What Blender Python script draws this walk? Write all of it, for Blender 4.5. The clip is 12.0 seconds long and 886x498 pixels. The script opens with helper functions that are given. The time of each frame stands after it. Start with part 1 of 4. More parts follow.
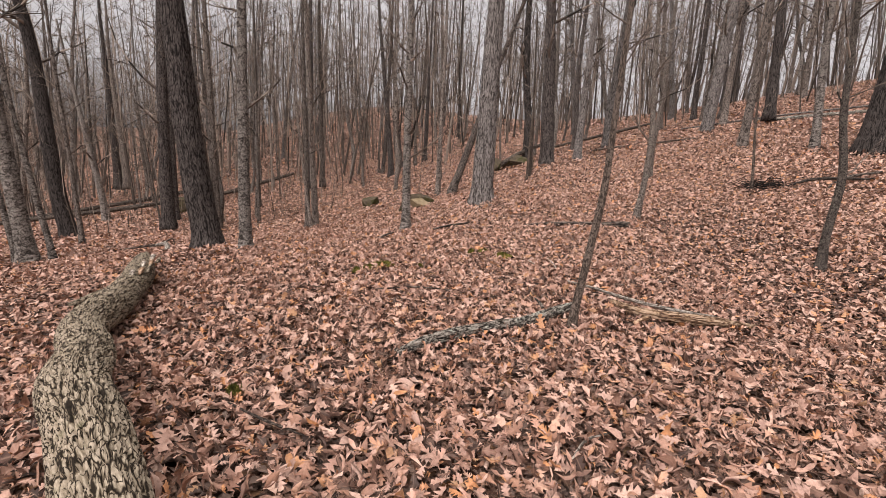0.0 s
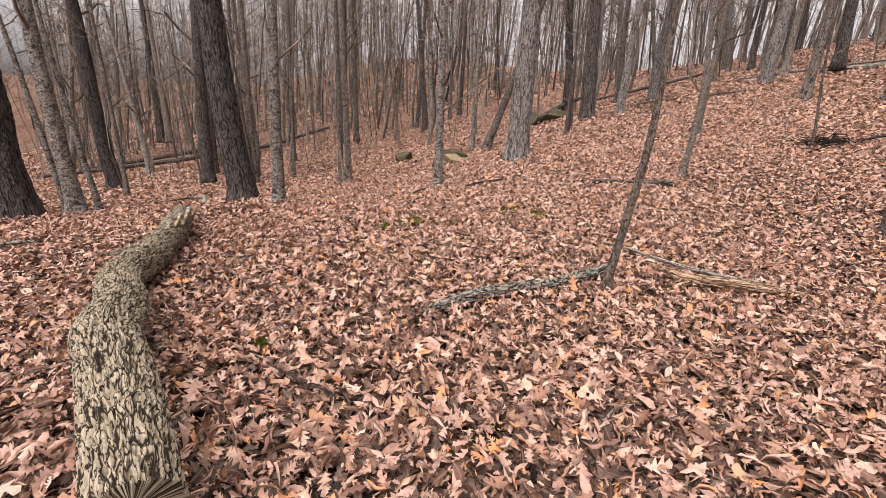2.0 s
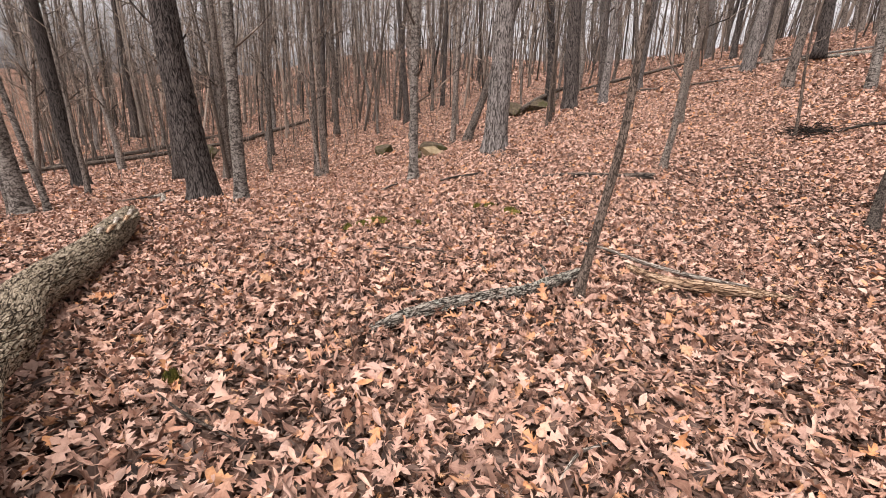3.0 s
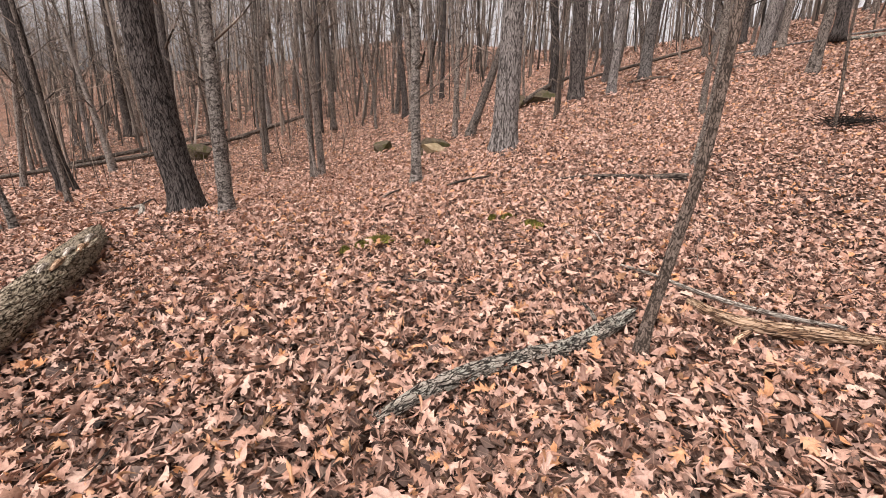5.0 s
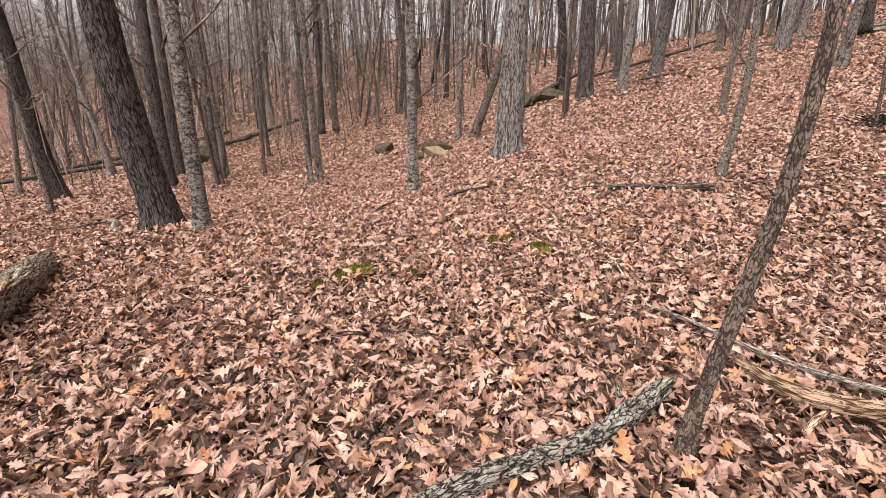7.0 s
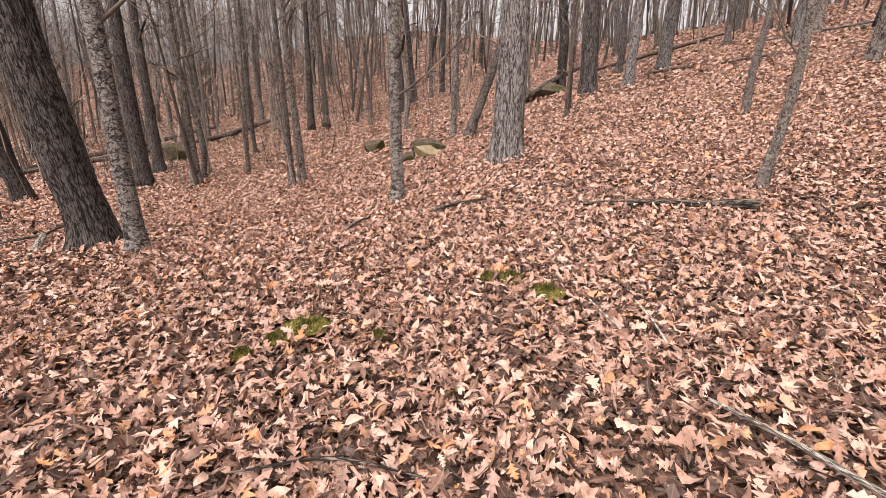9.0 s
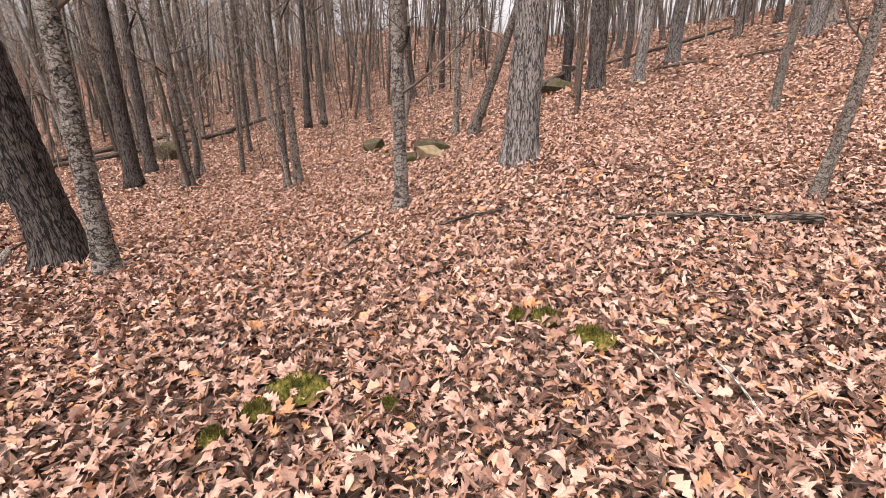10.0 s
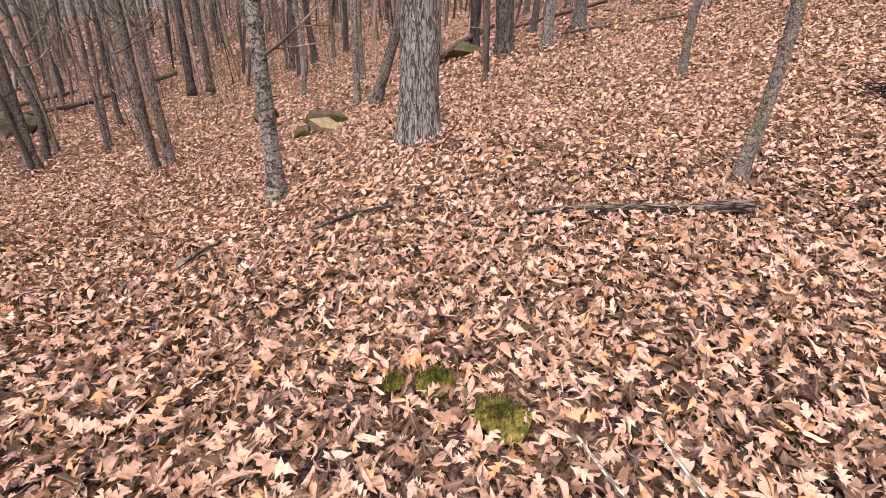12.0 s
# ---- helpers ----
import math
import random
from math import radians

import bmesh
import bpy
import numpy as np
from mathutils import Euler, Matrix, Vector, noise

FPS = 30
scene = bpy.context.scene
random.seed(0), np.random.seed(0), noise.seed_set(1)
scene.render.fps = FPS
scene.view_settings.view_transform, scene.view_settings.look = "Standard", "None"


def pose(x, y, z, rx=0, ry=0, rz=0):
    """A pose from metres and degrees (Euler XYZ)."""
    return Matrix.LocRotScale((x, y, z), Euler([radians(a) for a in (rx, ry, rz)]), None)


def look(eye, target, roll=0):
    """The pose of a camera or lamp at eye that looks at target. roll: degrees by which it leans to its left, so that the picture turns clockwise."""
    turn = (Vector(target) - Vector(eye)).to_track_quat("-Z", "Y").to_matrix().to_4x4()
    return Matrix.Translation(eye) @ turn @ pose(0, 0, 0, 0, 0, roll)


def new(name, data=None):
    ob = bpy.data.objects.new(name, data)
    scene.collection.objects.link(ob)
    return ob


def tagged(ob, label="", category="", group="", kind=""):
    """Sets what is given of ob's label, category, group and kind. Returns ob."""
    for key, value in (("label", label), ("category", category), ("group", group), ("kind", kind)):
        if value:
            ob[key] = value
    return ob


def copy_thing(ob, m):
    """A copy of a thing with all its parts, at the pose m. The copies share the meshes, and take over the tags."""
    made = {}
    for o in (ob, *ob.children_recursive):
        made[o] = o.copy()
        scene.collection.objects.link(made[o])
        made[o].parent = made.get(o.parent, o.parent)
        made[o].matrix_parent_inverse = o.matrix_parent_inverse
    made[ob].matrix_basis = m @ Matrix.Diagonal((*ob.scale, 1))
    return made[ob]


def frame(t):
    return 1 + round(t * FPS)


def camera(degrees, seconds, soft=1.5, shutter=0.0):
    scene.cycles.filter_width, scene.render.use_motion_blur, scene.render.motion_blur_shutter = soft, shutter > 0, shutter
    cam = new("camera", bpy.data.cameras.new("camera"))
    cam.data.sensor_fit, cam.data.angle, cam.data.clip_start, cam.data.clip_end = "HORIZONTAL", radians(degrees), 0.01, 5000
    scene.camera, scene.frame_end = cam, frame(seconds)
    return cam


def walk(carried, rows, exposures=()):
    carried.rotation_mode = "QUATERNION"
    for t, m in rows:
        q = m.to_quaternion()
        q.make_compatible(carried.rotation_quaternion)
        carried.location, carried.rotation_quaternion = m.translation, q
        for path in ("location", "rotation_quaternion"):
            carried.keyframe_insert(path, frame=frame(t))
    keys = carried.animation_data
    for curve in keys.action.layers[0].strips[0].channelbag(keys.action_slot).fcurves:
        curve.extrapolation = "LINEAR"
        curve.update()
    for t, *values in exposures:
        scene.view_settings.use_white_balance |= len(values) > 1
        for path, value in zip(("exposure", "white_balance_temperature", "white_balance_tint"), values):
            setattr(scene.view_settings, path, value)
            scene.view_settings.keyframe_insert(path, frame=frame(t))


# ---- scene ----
cam = camera(87.46, 12.0, soft=0.6)
PATH = [
    (0, look((0.000, -0.000, 1.497), (-0.002, 2.953, 0.969), 2.42)),
    (0.5, look((-0.004, -0.010, 1.492), (-0.072, 2.941, 0.953), 2.44)),
    (1, look((0.000, -0.019, 1.490), (-0.139, 2.921, 0.909), 2.58)),
    (1.5, look((-0.001, -0.002, 1.489), (-0.177, 2.886, 0.697), 2.69)),
    (2, look((0.030, 0.129, 1.479), (-0.172, 3.010, 0.669), 2.60)),
    (2.5, look((0.143, 0.424, 1.472), (-0.044, 3.300, 0.639), 2.24)),
    (3, look((0.259, 0.579, 1.488), (0.139, 3.452, 0.633), 2.20)),
    (3.2, look((0.261, 0.634, 1.481), (0.168, 3.507, 0.624), 2.21)),
    (4.8, look((0.028, 1.371, 1.551), (-0.087, 4.232, 0.656), 1.26)),
    (5, look((0.071, 1.482, 1.572), (-0.050, 4.340, 0.669), 1.07)),
    (5.5, look((0.103, 1.636, 1.564), (-0.011, 4.494, 0.658), 0.86)),
    (6, look((0.049, 1.883, 1.540), (-0.085, 4.744, 0.649), 0.72)),
    (6.5, look((0.073, 2.118, 1.624), (-0.086, 4.975, 0.721), 0.49)),
    (6.7, look((0.129, 2.192, 1.648), (-0.040, 5.046, 0.738), 0.37)),
    (8.3, look((0.257, 2.965, 1.627), (0.092, 5.815, 0.705), 0.67)),
    (8.5, look((0.222, 3.120, 1.647), (0.052, 5.966, 0.716), 0.64)),
    (9, look((0.265, 3.549, 1.666), (0.114, 6.392, 0.720), 0.70)),
    (9.5, look((0.172, 3.874, 1.660), (0.044, 6.711, 0.695), 0.55)),
    (10, look((0.067, 4.287, 1.689), (-0.074, 7.123, 0.721), 0.49)),
    (10.5, look((0.150, 4.620, 1.694), (0.027, 7.450, 0.705), 0.60)),
    (11, look((0.247, 4.891, 1.695), (0.193, 7.719, 0.696), 0.62)),
    (11.5, look((0.314, 5.154, 1.720), (0.420, 7.962, 0.668), 0.11)),
    (12, look((0.437, 5.421, 1.678), (0.799, 8.168, 0.528), 1.11)),
]
walk(cam, PATH, exposures=[(0, 0.58), (1.5, 0.75), (2.5, 0.95), (5, 0.93), (9.5, 1.08), (12, 1.12)])

# ---- world: overcast winter sky, weak wide sun ----
world = bpy.data.worlds.new("overcast_sky")
scene.world = world
world.use_nodes = True
wn, wl = world.node_tree.nodes, world.node_tree.links
sky = wn.new("ShaderNodeTexSky")
sky.sky_type = "NISHITA"
sky.sun_disc = False
sky.sun_elevation, sky.sun_rotation = radians(48), radians(200)
sky.air_density, sky.dust_density, sky.ozone_density = 1.0, 6.0, 1.0
grey_sky = wn.new("ShaderNodeHueSaturation")
grey_sky.inputs["Saturation"].default_value = 0.04
grey_sky.inputs["Value"].default_value = 1.0
wl.new(sky.outputs[0], grey_sky.inputs["Color"])
pale = wn.new("ShaderNodeMix")
pale.data_type, pale.blend_type = "RGBA", "MULTIPLY"
pale.inputs[0].default_value, pale.inputs[7].default_value = 1.0, (1.04, 0.985, 1.0, 1)
wl.new(grey_sky.outputs[0], pale.inputs[6])
wl.new(pale.outputs[2], wn["Background"].inputs["Color"])
wn["Background"].inputs["Strength"].default_value = 0.145
sun = new("sun", bpy.data.lights.new("sun", "SUN"))
sun.data.energy, sun.data.angle, sun.data.color = 1.5, radians(14), (1.0, 0.96, 0.92)
sun.matrix_world = look((-5, 12, 28), (0, 6, 0))

rng = np.random.default_rng(7)

# ---- noise and terrain ----
TABLE = np.random.default_rng(3).random((32, 32, 32))


def vnoise(p):
    """Smooth value noise, 0 to 1, for an array of points."""
    p = np.asarray(p, float)
    i = np.floor(p).astype(int)
    f = p - i
    f = f * f * (3 - 2 * f)
    out = 0
    for dx in (0, 1):
        for dy in (0, 1):
            for dz in (0, 1):
                w = (f[..., 0] if dx else 1 - f[..., 0]) * (f[..., 1] if dy else 1 - f[..., 1]) * (f[..., 2] if dz else 1 - f[..., 2])
                out = out + w * TABLE[(i[..., 0] + dx) % 32, (i[..., 1] + dy) % 32, (i[..., 2] + dz) % 32]
    return out


POLY = [(0, 0, 0.414), (0, 1, 0.744), (0, 2, -0.1), (0, 3, -0.086), (0, 4, 0.31), (1, 0, 2.328), (1, 1, 1.939), (1, 2, 0.24),
        (1, 3, -0.622), (2, 0, 0.359), (2, 1, 0.878), (2, 2, -0.51), (3, 0, 0.419), (3, 1, 0.167), (4, 0, -0.09)]
HUMPS = [(-10, 25, 7, -0.951), (-5, 18, 5, -0.517), (1, 12.5, 3, 0.148), (10, 17.5, 6, 0.339), (5, 5, 4, -0.606), (0, 6, 3, 0.169),
         (5, 12, 4, -0.238), (-3, 11, 3, -0.233), (15, 38, 9, 0.193), (-9.5, 34, 6, 0.097), (-150, 135, 45, -35), (1.2, 12.6, 1.6, 0.22), (-4.6, 9.2, 1.5, 0.14),
         (2.8, 9.3, 1.5, 0.13), (-1.1, 11.3, 1.0, -0.15), (1.0, 11.8, 0.7, 0.09), (-1.75, 1.95, 0.6, 0.15)]


def height(x, y):
    """The hillside: a slope that rises to one side, with a shallow ravine."""
    x, y = np.asarray(x, float), np.asarray(y, float)
    u, v = x / np.sqrt(1 + (x / 45) ** 2) / 20, (y - 10) / np.sqrt(1 + ((y - 10) / 60) ** 2) / 20
    z = sum(k * u**i * v**j for i, j, k in POLY)
    return z + sum(k * np.exp(-((x - a) ** 2 + (y - b) ** 2) / (2 * s * s)) for a, b, s, k in HUMPS)


def hz(x, y):
    return float(height(x, y))


# ---- materials ----
def material(name, rough=0.8, spec=0.3):
    m = bpy.data.materials.new(name)
    m.use_nodes = True
    n, l = m.node_tree.nodes, m.node_tree.links
    b = n["Principled BSDF"]
    b.inputs["Roughness"].default_value, b.inputs["Specular IOR Level"].default_value = rough, spec
    return m, n, l, b


def ramp(n, stops, mode="LINEAR"):
    r = n.new("ShaderNodeValToRGB")
    r.color_ramp.interpolation = mode
    e = r.color_ramp.elements
    while len(e) < len(stops):
        e.new(0.5)
    for k, (p, c) in zip(e, stops):
        k.position, k.color = p, (*c, 1)
    return r


def noise_node(n, l, vec, scale, detail=4, rough=0.6):
    t = n.new("ShaderNodeTexNoise")
    t.inputs["Scale"].default_value, t.inputs["Detail"].default_value, t.inputs["Roughness"].default_value = scale, detail, rough
    if vec:
        l.new(vec, t.inputs["Vector"])
    return t


def mixed(n, l, fac, a, b, mode="MIX"):
    m = n.new("ShaderNodeMix")
    m.data_type, m.blend_type = "RGBA", mode
    for sock, val in ((m.inputs[0], fac), (m.inputs[6], a), (m.inputs[7], b)):
        if isinstance(val, (int, float)):
            sock.default_value = val
        elif isinstance(val, tuple):
            sock.default_value = (*val, 1)
        else:
            l.new(val, sock)
    return m.outputs[2]


def bump(n, l, b, value, strength, dist):
    k = n.new("ShaderNodeBump")
    k.inputs["Strength"].default_value, k.inputs["Distance"].default_value = strength, dist
    l.new(value, k.inputs["Height"])
    l.new(k.outputs[0], b.inputs["Normal"])


def bark_material(name, dark, mid, light, width=0.03, stretch=0.2, lichen=(0.2, 0.21, 0.16), lichen_at=0.62, bands=0.0, crack=0.06):
    """Furrowed bark on metre-true UVs, u round the stem and v along it: interlaced dark cracks between ridges."""
    m, n, l, b = material(name, 0.9, 0.15)
    uv = n.new("ShaderNodeUVMap")
    mp = n.new("ShaderNodeMapping")
    mp.inputs["Scale"].default_value = (1, stretch, 1)
    l.new(uv.outputs[0], mp.inputs["Vector"])

    def ridges(scale, distortion, to):
        """Nought along wandering lines, one between them."""
        t = noise_node(n, l, mp.outputs[0], scale, 2, 0.5)
        t.inputs["Distortion"].default_value = distortion
        sub = n.new("ShaderNodeMath")
        sub.operation = "SUBTRACT"
        sub.inputs[1].default_value = 0.5
        l.new(t.outputs[0], sub.inputs[0])
        ab = n.new("ShaderNodeMath")
        ab.operation = "ABSOLUTE"
        l.new(sub.outputs[0], ab.inputs[0])
        r = n.new("ShaderNodeMapRange")
        r.interpolation_type = "SMOOTHSTEP"
        r.inputs["From Min"].default_value, r.inputs["From Max"].default_value = 0.0, to
        l.new(ab.outputs[0], r.inputs["Value"])
        return r.outputs[0]

    def times(a, c):
        k = n.new("ShaderNodeMath")
        k.operation = "MULTIPLY"
        for sock, val in zip(k.inputs, (a, c)):
            if isinstance(val, float):
                sock.default_value = val
            else:
                l.new(val, sock)
        return k.outputs[0]

    fine = noise_node(n, l, mp.outputs[0], 1.6 / width, 6, 0.7)
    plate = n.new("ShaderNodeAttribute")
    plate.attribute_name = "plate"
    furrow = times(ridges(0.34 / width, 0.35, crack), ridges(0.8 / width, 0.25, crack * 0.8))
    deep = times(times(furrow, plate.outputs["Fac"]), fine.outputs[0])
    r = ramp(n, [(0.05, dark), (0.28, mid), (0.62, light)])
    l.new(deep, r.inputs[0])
    big = noise_node(n, l, uv.outputs[0], 5.0, 5, 0.75)
    patch = ramp(n, [(lichen_at, (0, 0, 0)), (lichen_at + 0.12, (1, 1, 1))])
    l.new(big.outputs[0], patch.inputs[0])
    col = mixed(n, l, times(times(patch.outputs[0], furrow), 0.6), r.outputs[0], lichen)
    if bands:
        w = n.new("ShaderNodeTexWave")
        w.bands_direction = "Y"
        w.inputs["Scale"].default_value, w.inputs["Distortion"].default_value = 2.1, 14.0
        w.inputs["Detail"].default_value, w.inputs["Detail Scale"].default_value = 4.0, 2.2
        l.new(uv.outputs[0], w.inputs["Vector"])
        wr = ramp(n, [(0.03, (0.2, 0.18, 0.17)), (0.16, (1, 1, 1))])
        l.new(w.outputs["Color"], wr.inputs[0])
        col = mixed(n, l, bands, col, wr.outputs[0], "MULTIPLY")
    info = n.new("ShaderNodeObjectInfo")
    vary = n.new("ShaderNodeMapRange")
    vary.inputs["To Min"].default_value, vary.inputs["To Max"].default_value = 0.6, 1.4
    l.new(info.outputs["Random"], vary.inputs["Value"])
    hsv = n.new("ShaderNodeHueSaturation")
    l.new(vary.outputs[0], hsv.inputs["Value"])
    l.new(col, hsv.inputs["Color"])
    l.new(hsv.outputs[0], b.inputs["Base Color"])
    rise = n.new("ShaderNodeMath")
    rise.operation = "ADD"
    l.new(furrow, rise.inputs[0])
    l.new(times(fine.outputs[0], 0.5), rise.inputs[1])
    bump(n, l, b, rise.outputs[0], 0.9, width * 0.45)
    return m


OAK = bark_material("dark_oak_bark", (0.014, 0.011, 0.010), (0.066, 0.054, 0.047), (0.15, 0.127, 0.115), 0.016, 0.13, (0.11, 0.10, 0.09), 0.62)
GREY = bark_material("grey_oak_bark", (0.032, 0.027, 0.024), (0.135, 0.117, 0.106), (0.275, 0.245, 0.225), 0.014, 0.12, (0.24, 0.22, 0.205), 0.6)
SCALY = bark_material("scaly_birch_bark", (0.045, 0.037, 0.031), (0.18, 0.152, 0.133), (0.36, 0.32, 0.28), 0.028, 1.2, (0.28, 0.28, 0.24), 0.56, 0.75, 0.045)
BROWN = bark_material("brown_sapling_bark", (0.03, 0.023, 0.018), (0.088, 0.066, 0.052), (0.17, 0.132, 0.107), 0.010, 0.35, (0.19, 0.17, 0.14), 0.64)
MOTTLED = bark_material("mottled_sapling_bark", (0.035, 0.028, 0.023), (0.135, 0.108, 0.09), (0.26, 0.22, 0.187), 0.012, 0.7, (0.30, 0.28, 0.23), 0.52)
FOREST = bark_material("forest_bark", (0.035, 0.028, 0.023), (0.145, 0.118, 0.099), (0.28, 0.235, 0.203), 0.02, 0.3, (0.19, 0.18, 0.16), 0.6)
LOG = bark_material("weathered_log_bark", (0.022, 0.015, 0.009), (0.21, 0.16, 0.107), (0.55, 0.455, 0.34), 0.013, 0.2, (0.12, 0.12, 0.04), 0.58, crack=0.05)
MOSSLOG = bark_material("lichened_branch_bark", (0.014, 0.012, 0.01), (0.13, 0.108, 0.088), (0.36, 0.31, 0.26), 0.014, 0.3, (0.36, 0.37, 0.31), 0.5)
PALE = bark_material("bare_pale_wood", (0.06, 0.033, 0.02), (0.30, 0.18, 0.105), (0.56, 0.41, 0.29), 0.010, 0.10, (0.36, 0.30, 0.24), 0.58)
BLEACHED = bark_material("bleached_dead_wood", (0.10, 0.08, 0.065), (0.36, 0.305, 0.25), (0.60, 0.53, 0.455), 0.010, 0.12, (0.40, 0.36, 0.30), 0.6)
DARKWOOD = bark_material("dark_wet_wood", (0.014, 0.011, 0.009), (0.075, 0.058, 0.047), (0.19, 0.15, 0.12), 0.015, 0.12, (0.16, 0.13, 0.11), 0.66)


def twig_material():
    m, n, l, b = material("twig_bark", 0.85, 0.15)
    geo = n.new("ShaderNodeNewGeometry")
    r = ramp(n, [(0, (0.02, 0.016, 0.013)), (0.5, (0.105, 0.080, 0.064)), (1, (0.29, 0.23, 0.187))])
    l.new(geo.outputs["Random Per Island"], r.inputs[0])
    tc = n.new("ShaderNodeTexCoord")
    f = noise_node(n, l, tc.outputs["Object"], 9, 3)
    col = mixed(n, l, 0.5, r.outputs[0], f.outputs[0], "OVERLAY")
    l.new(col, b.inputs["Base Color"])
    return m


TWIG = twig_material()
LEAF_STOPS = [(0.0, (0.032, 0.015, 0.010)), (0.09, (0.11, 0.055, 0.037)), (0.20, (0.24, 0.135, 0.098)), (0.30, (0.33, 0.172, 0.112)), (0.40, (0.36, 0.226, 0.178)),
              (0.52, (0.41, 0.228, 0.160)), (0.64, (0.41, 0.268, 0.212)), (0.78, (0.49, 0.292, 0.220)), (0.90, (0.53, 0.36, 0.285)), (0.95, (0.47, 0.21, 0.09)), (1.0, (0.40, 0.24, 0.14))]


def leaf_material(name, stops):
    m, n, l, b = material(name, 0.6, 0.25)
    geo = n.new("ShaderNodeNewGeometry")
    info = n.new("ShaderNodeObjectInfo")
    add = n.new("ShaderNodeMath")
    add.operation = "ADD"
    frac = n.new("ShaderNodeMath")
    frac.operation = "FRACT"
    l.new(geo.outputs["Random Per Island"], add.inputs[0])
    l.new(info.outputs["Random"], add.inputs[1])
    l.new(add.outputs[0], frac.inputs[0])
    r = ramp(n, stops)
    l.new(frac.outputs[0], r.inputs[0])
    tc = n.new("ShaderNodeTexCoord")
    spots = noise_node(n, l, tc.outputs["Object"], 45, 4, 0.7)
    sr = ramp(n, [(0.3, (0.55, 0.48, 0.45)), (0.55, (1, 1, 1)), (0.8, (1.15, 1.12, 1.08))])
    l.new(spots.outputs[0], sr.inputs[0])
    col = mixed(n, l, 0.8, r.outputs[0], sr.outputs[0], "MULTIPLY")
    uv = n.new("ShaderNodeUVMap")
    sep = n.new("ShaderNodeSeparateXYZ")
    l.new(uv.outputs[0], sep.inputs[0])
    ab = n.new("ShaderNodeMath")
    ab.operation = "ABSOLUTE"
    l.new(sep.outputs[0], ab.inputs[0])
    rib = ramp(n, [(0.012, (1, 1, 1)), (0.03, (0, 0, 0))])
    l.new(ab.outputs[0], rib.inputs[0])
    half = n.new("ShaderNodeMath")
    half.operation = "MULTIPLY"
    half.inputs[1].default_value = 0.2
    l.new(rib.outputs[0], half.inputs[0])
    col = mixed(n, l, half.outputs[0], col, (0.42, 0.27, 0.19))
    l.new(col, b.inputs["Base Color"])
    bump(n, l, b, spots.outputs[0], 0.35, 0.004)
    return m


LEAF = leaf_material("dry_oak_leaf", LEAF_STOPS)
# old leaves: top-leaf colours times 0.27, painting in the shade of the gaps
SHADED_OLD_LEAF = leaf_material("old_leaf_with_gap_shade", [(p, tuple(0.27 * c for c in col)) for p, col in LEAF_STOPS])


def orange_leaf_material():
    m, n, l, b = material("orange_leaf", 0.5, 0.35)
    tc = n.new("ShaderNodeTexCoord")
    f = noise_node(n, l, tc.outputs["Object"], 30, 4)
    r = ramp(n, [(0.3, (0.22, 0.085, 0.035)), (0.55, (0.40, 0.19, 0.085)), (0.75, (0.47, 0.29, 0.17))])
    l.new(f.outputs[0], r.inputs[0])
    l.new(r.outputs[0], b.inputs["Base Color"])
    bump(n, l, b, f.outputs[0], 0.3, 0.004)
    return m


ORANGE = orange_leaf_material()


def ground_material():
    m, n, l, b = material("forest_floor", 0.9, 0.15)
    tc = n.new("ShaderNodeTexCoord")
    warp = noise_node(n, l, tc.outputs["Object"], 6, 3)
    vec = mixed(n, l, 0.12, tc.outputs["Object"], warp.outputs["Color"], "ADD")
    v = n.new("ShaderNodeTexVoronoi")
    v.inputs["Scale"].default_value = 11
    l.new(vec, v.inputs["Vector"])
    sep = n.new("ShaderNodeSeparateColor")
    l.new(v.outputs["Color"], sep.inputs[0])
    r = ramp(n, LEAF_STOPS)
    l.new(sep.outputs[0], r.inputs[0])
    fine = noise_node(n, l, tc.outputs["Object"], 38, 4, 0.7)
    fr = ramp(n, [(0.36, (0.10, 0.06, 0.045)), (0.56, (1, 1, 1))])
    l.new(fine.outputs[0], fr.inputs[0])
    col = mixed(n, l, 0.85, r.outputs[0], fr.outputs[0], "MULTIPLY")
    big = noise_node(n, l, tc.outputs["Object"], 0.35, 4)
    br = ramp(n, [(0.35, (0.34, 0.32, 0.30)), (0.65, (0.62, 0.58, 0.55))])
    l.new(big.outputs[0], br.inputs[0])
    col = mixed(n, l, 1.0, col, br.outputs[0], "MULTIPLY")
    l.new(col, b.inputs["Base Color"])
    bump(n, l, b, fine.outputs[0], 0.8, 0.03)
    return m


GROUND = ground_material()


def moss_material():
    m, n, l, b = material("green_moss", 0.95, 0.1)
    geo = n.new("ShaderNodeNewGeometry")
    tc = n.new("ShaderNodeTexCoord")
    f = noise_node(n, l, tc.outputs["Object"], 22, 4, 0.7)
    r = ramp(n, [(0.34, (0.018, 0.020, 0.007)), (0.5, (0.10, 0.092, 0.02)), (0.66, (0.23, 0.17, 0.05))])
    l.new(f.outputs[0], r.inputs[0])
    r2 = ramp(n, [(0, (0.6, 0.6, 0.6)), (1, (1.3, 1.3, 1.2))])
    l.new(geo.outputs["Random Per Island"], r2.inputs[0])
    l.new(mixed(n, l, 1.0, r.outputs[0], r2.outputs[0], "MULTIPLY"), b.inputs["Base Color"])
    bump(n, l, b, f.outputs[0], 1.0, 0.02)
    return m


MOSS = moss_material()


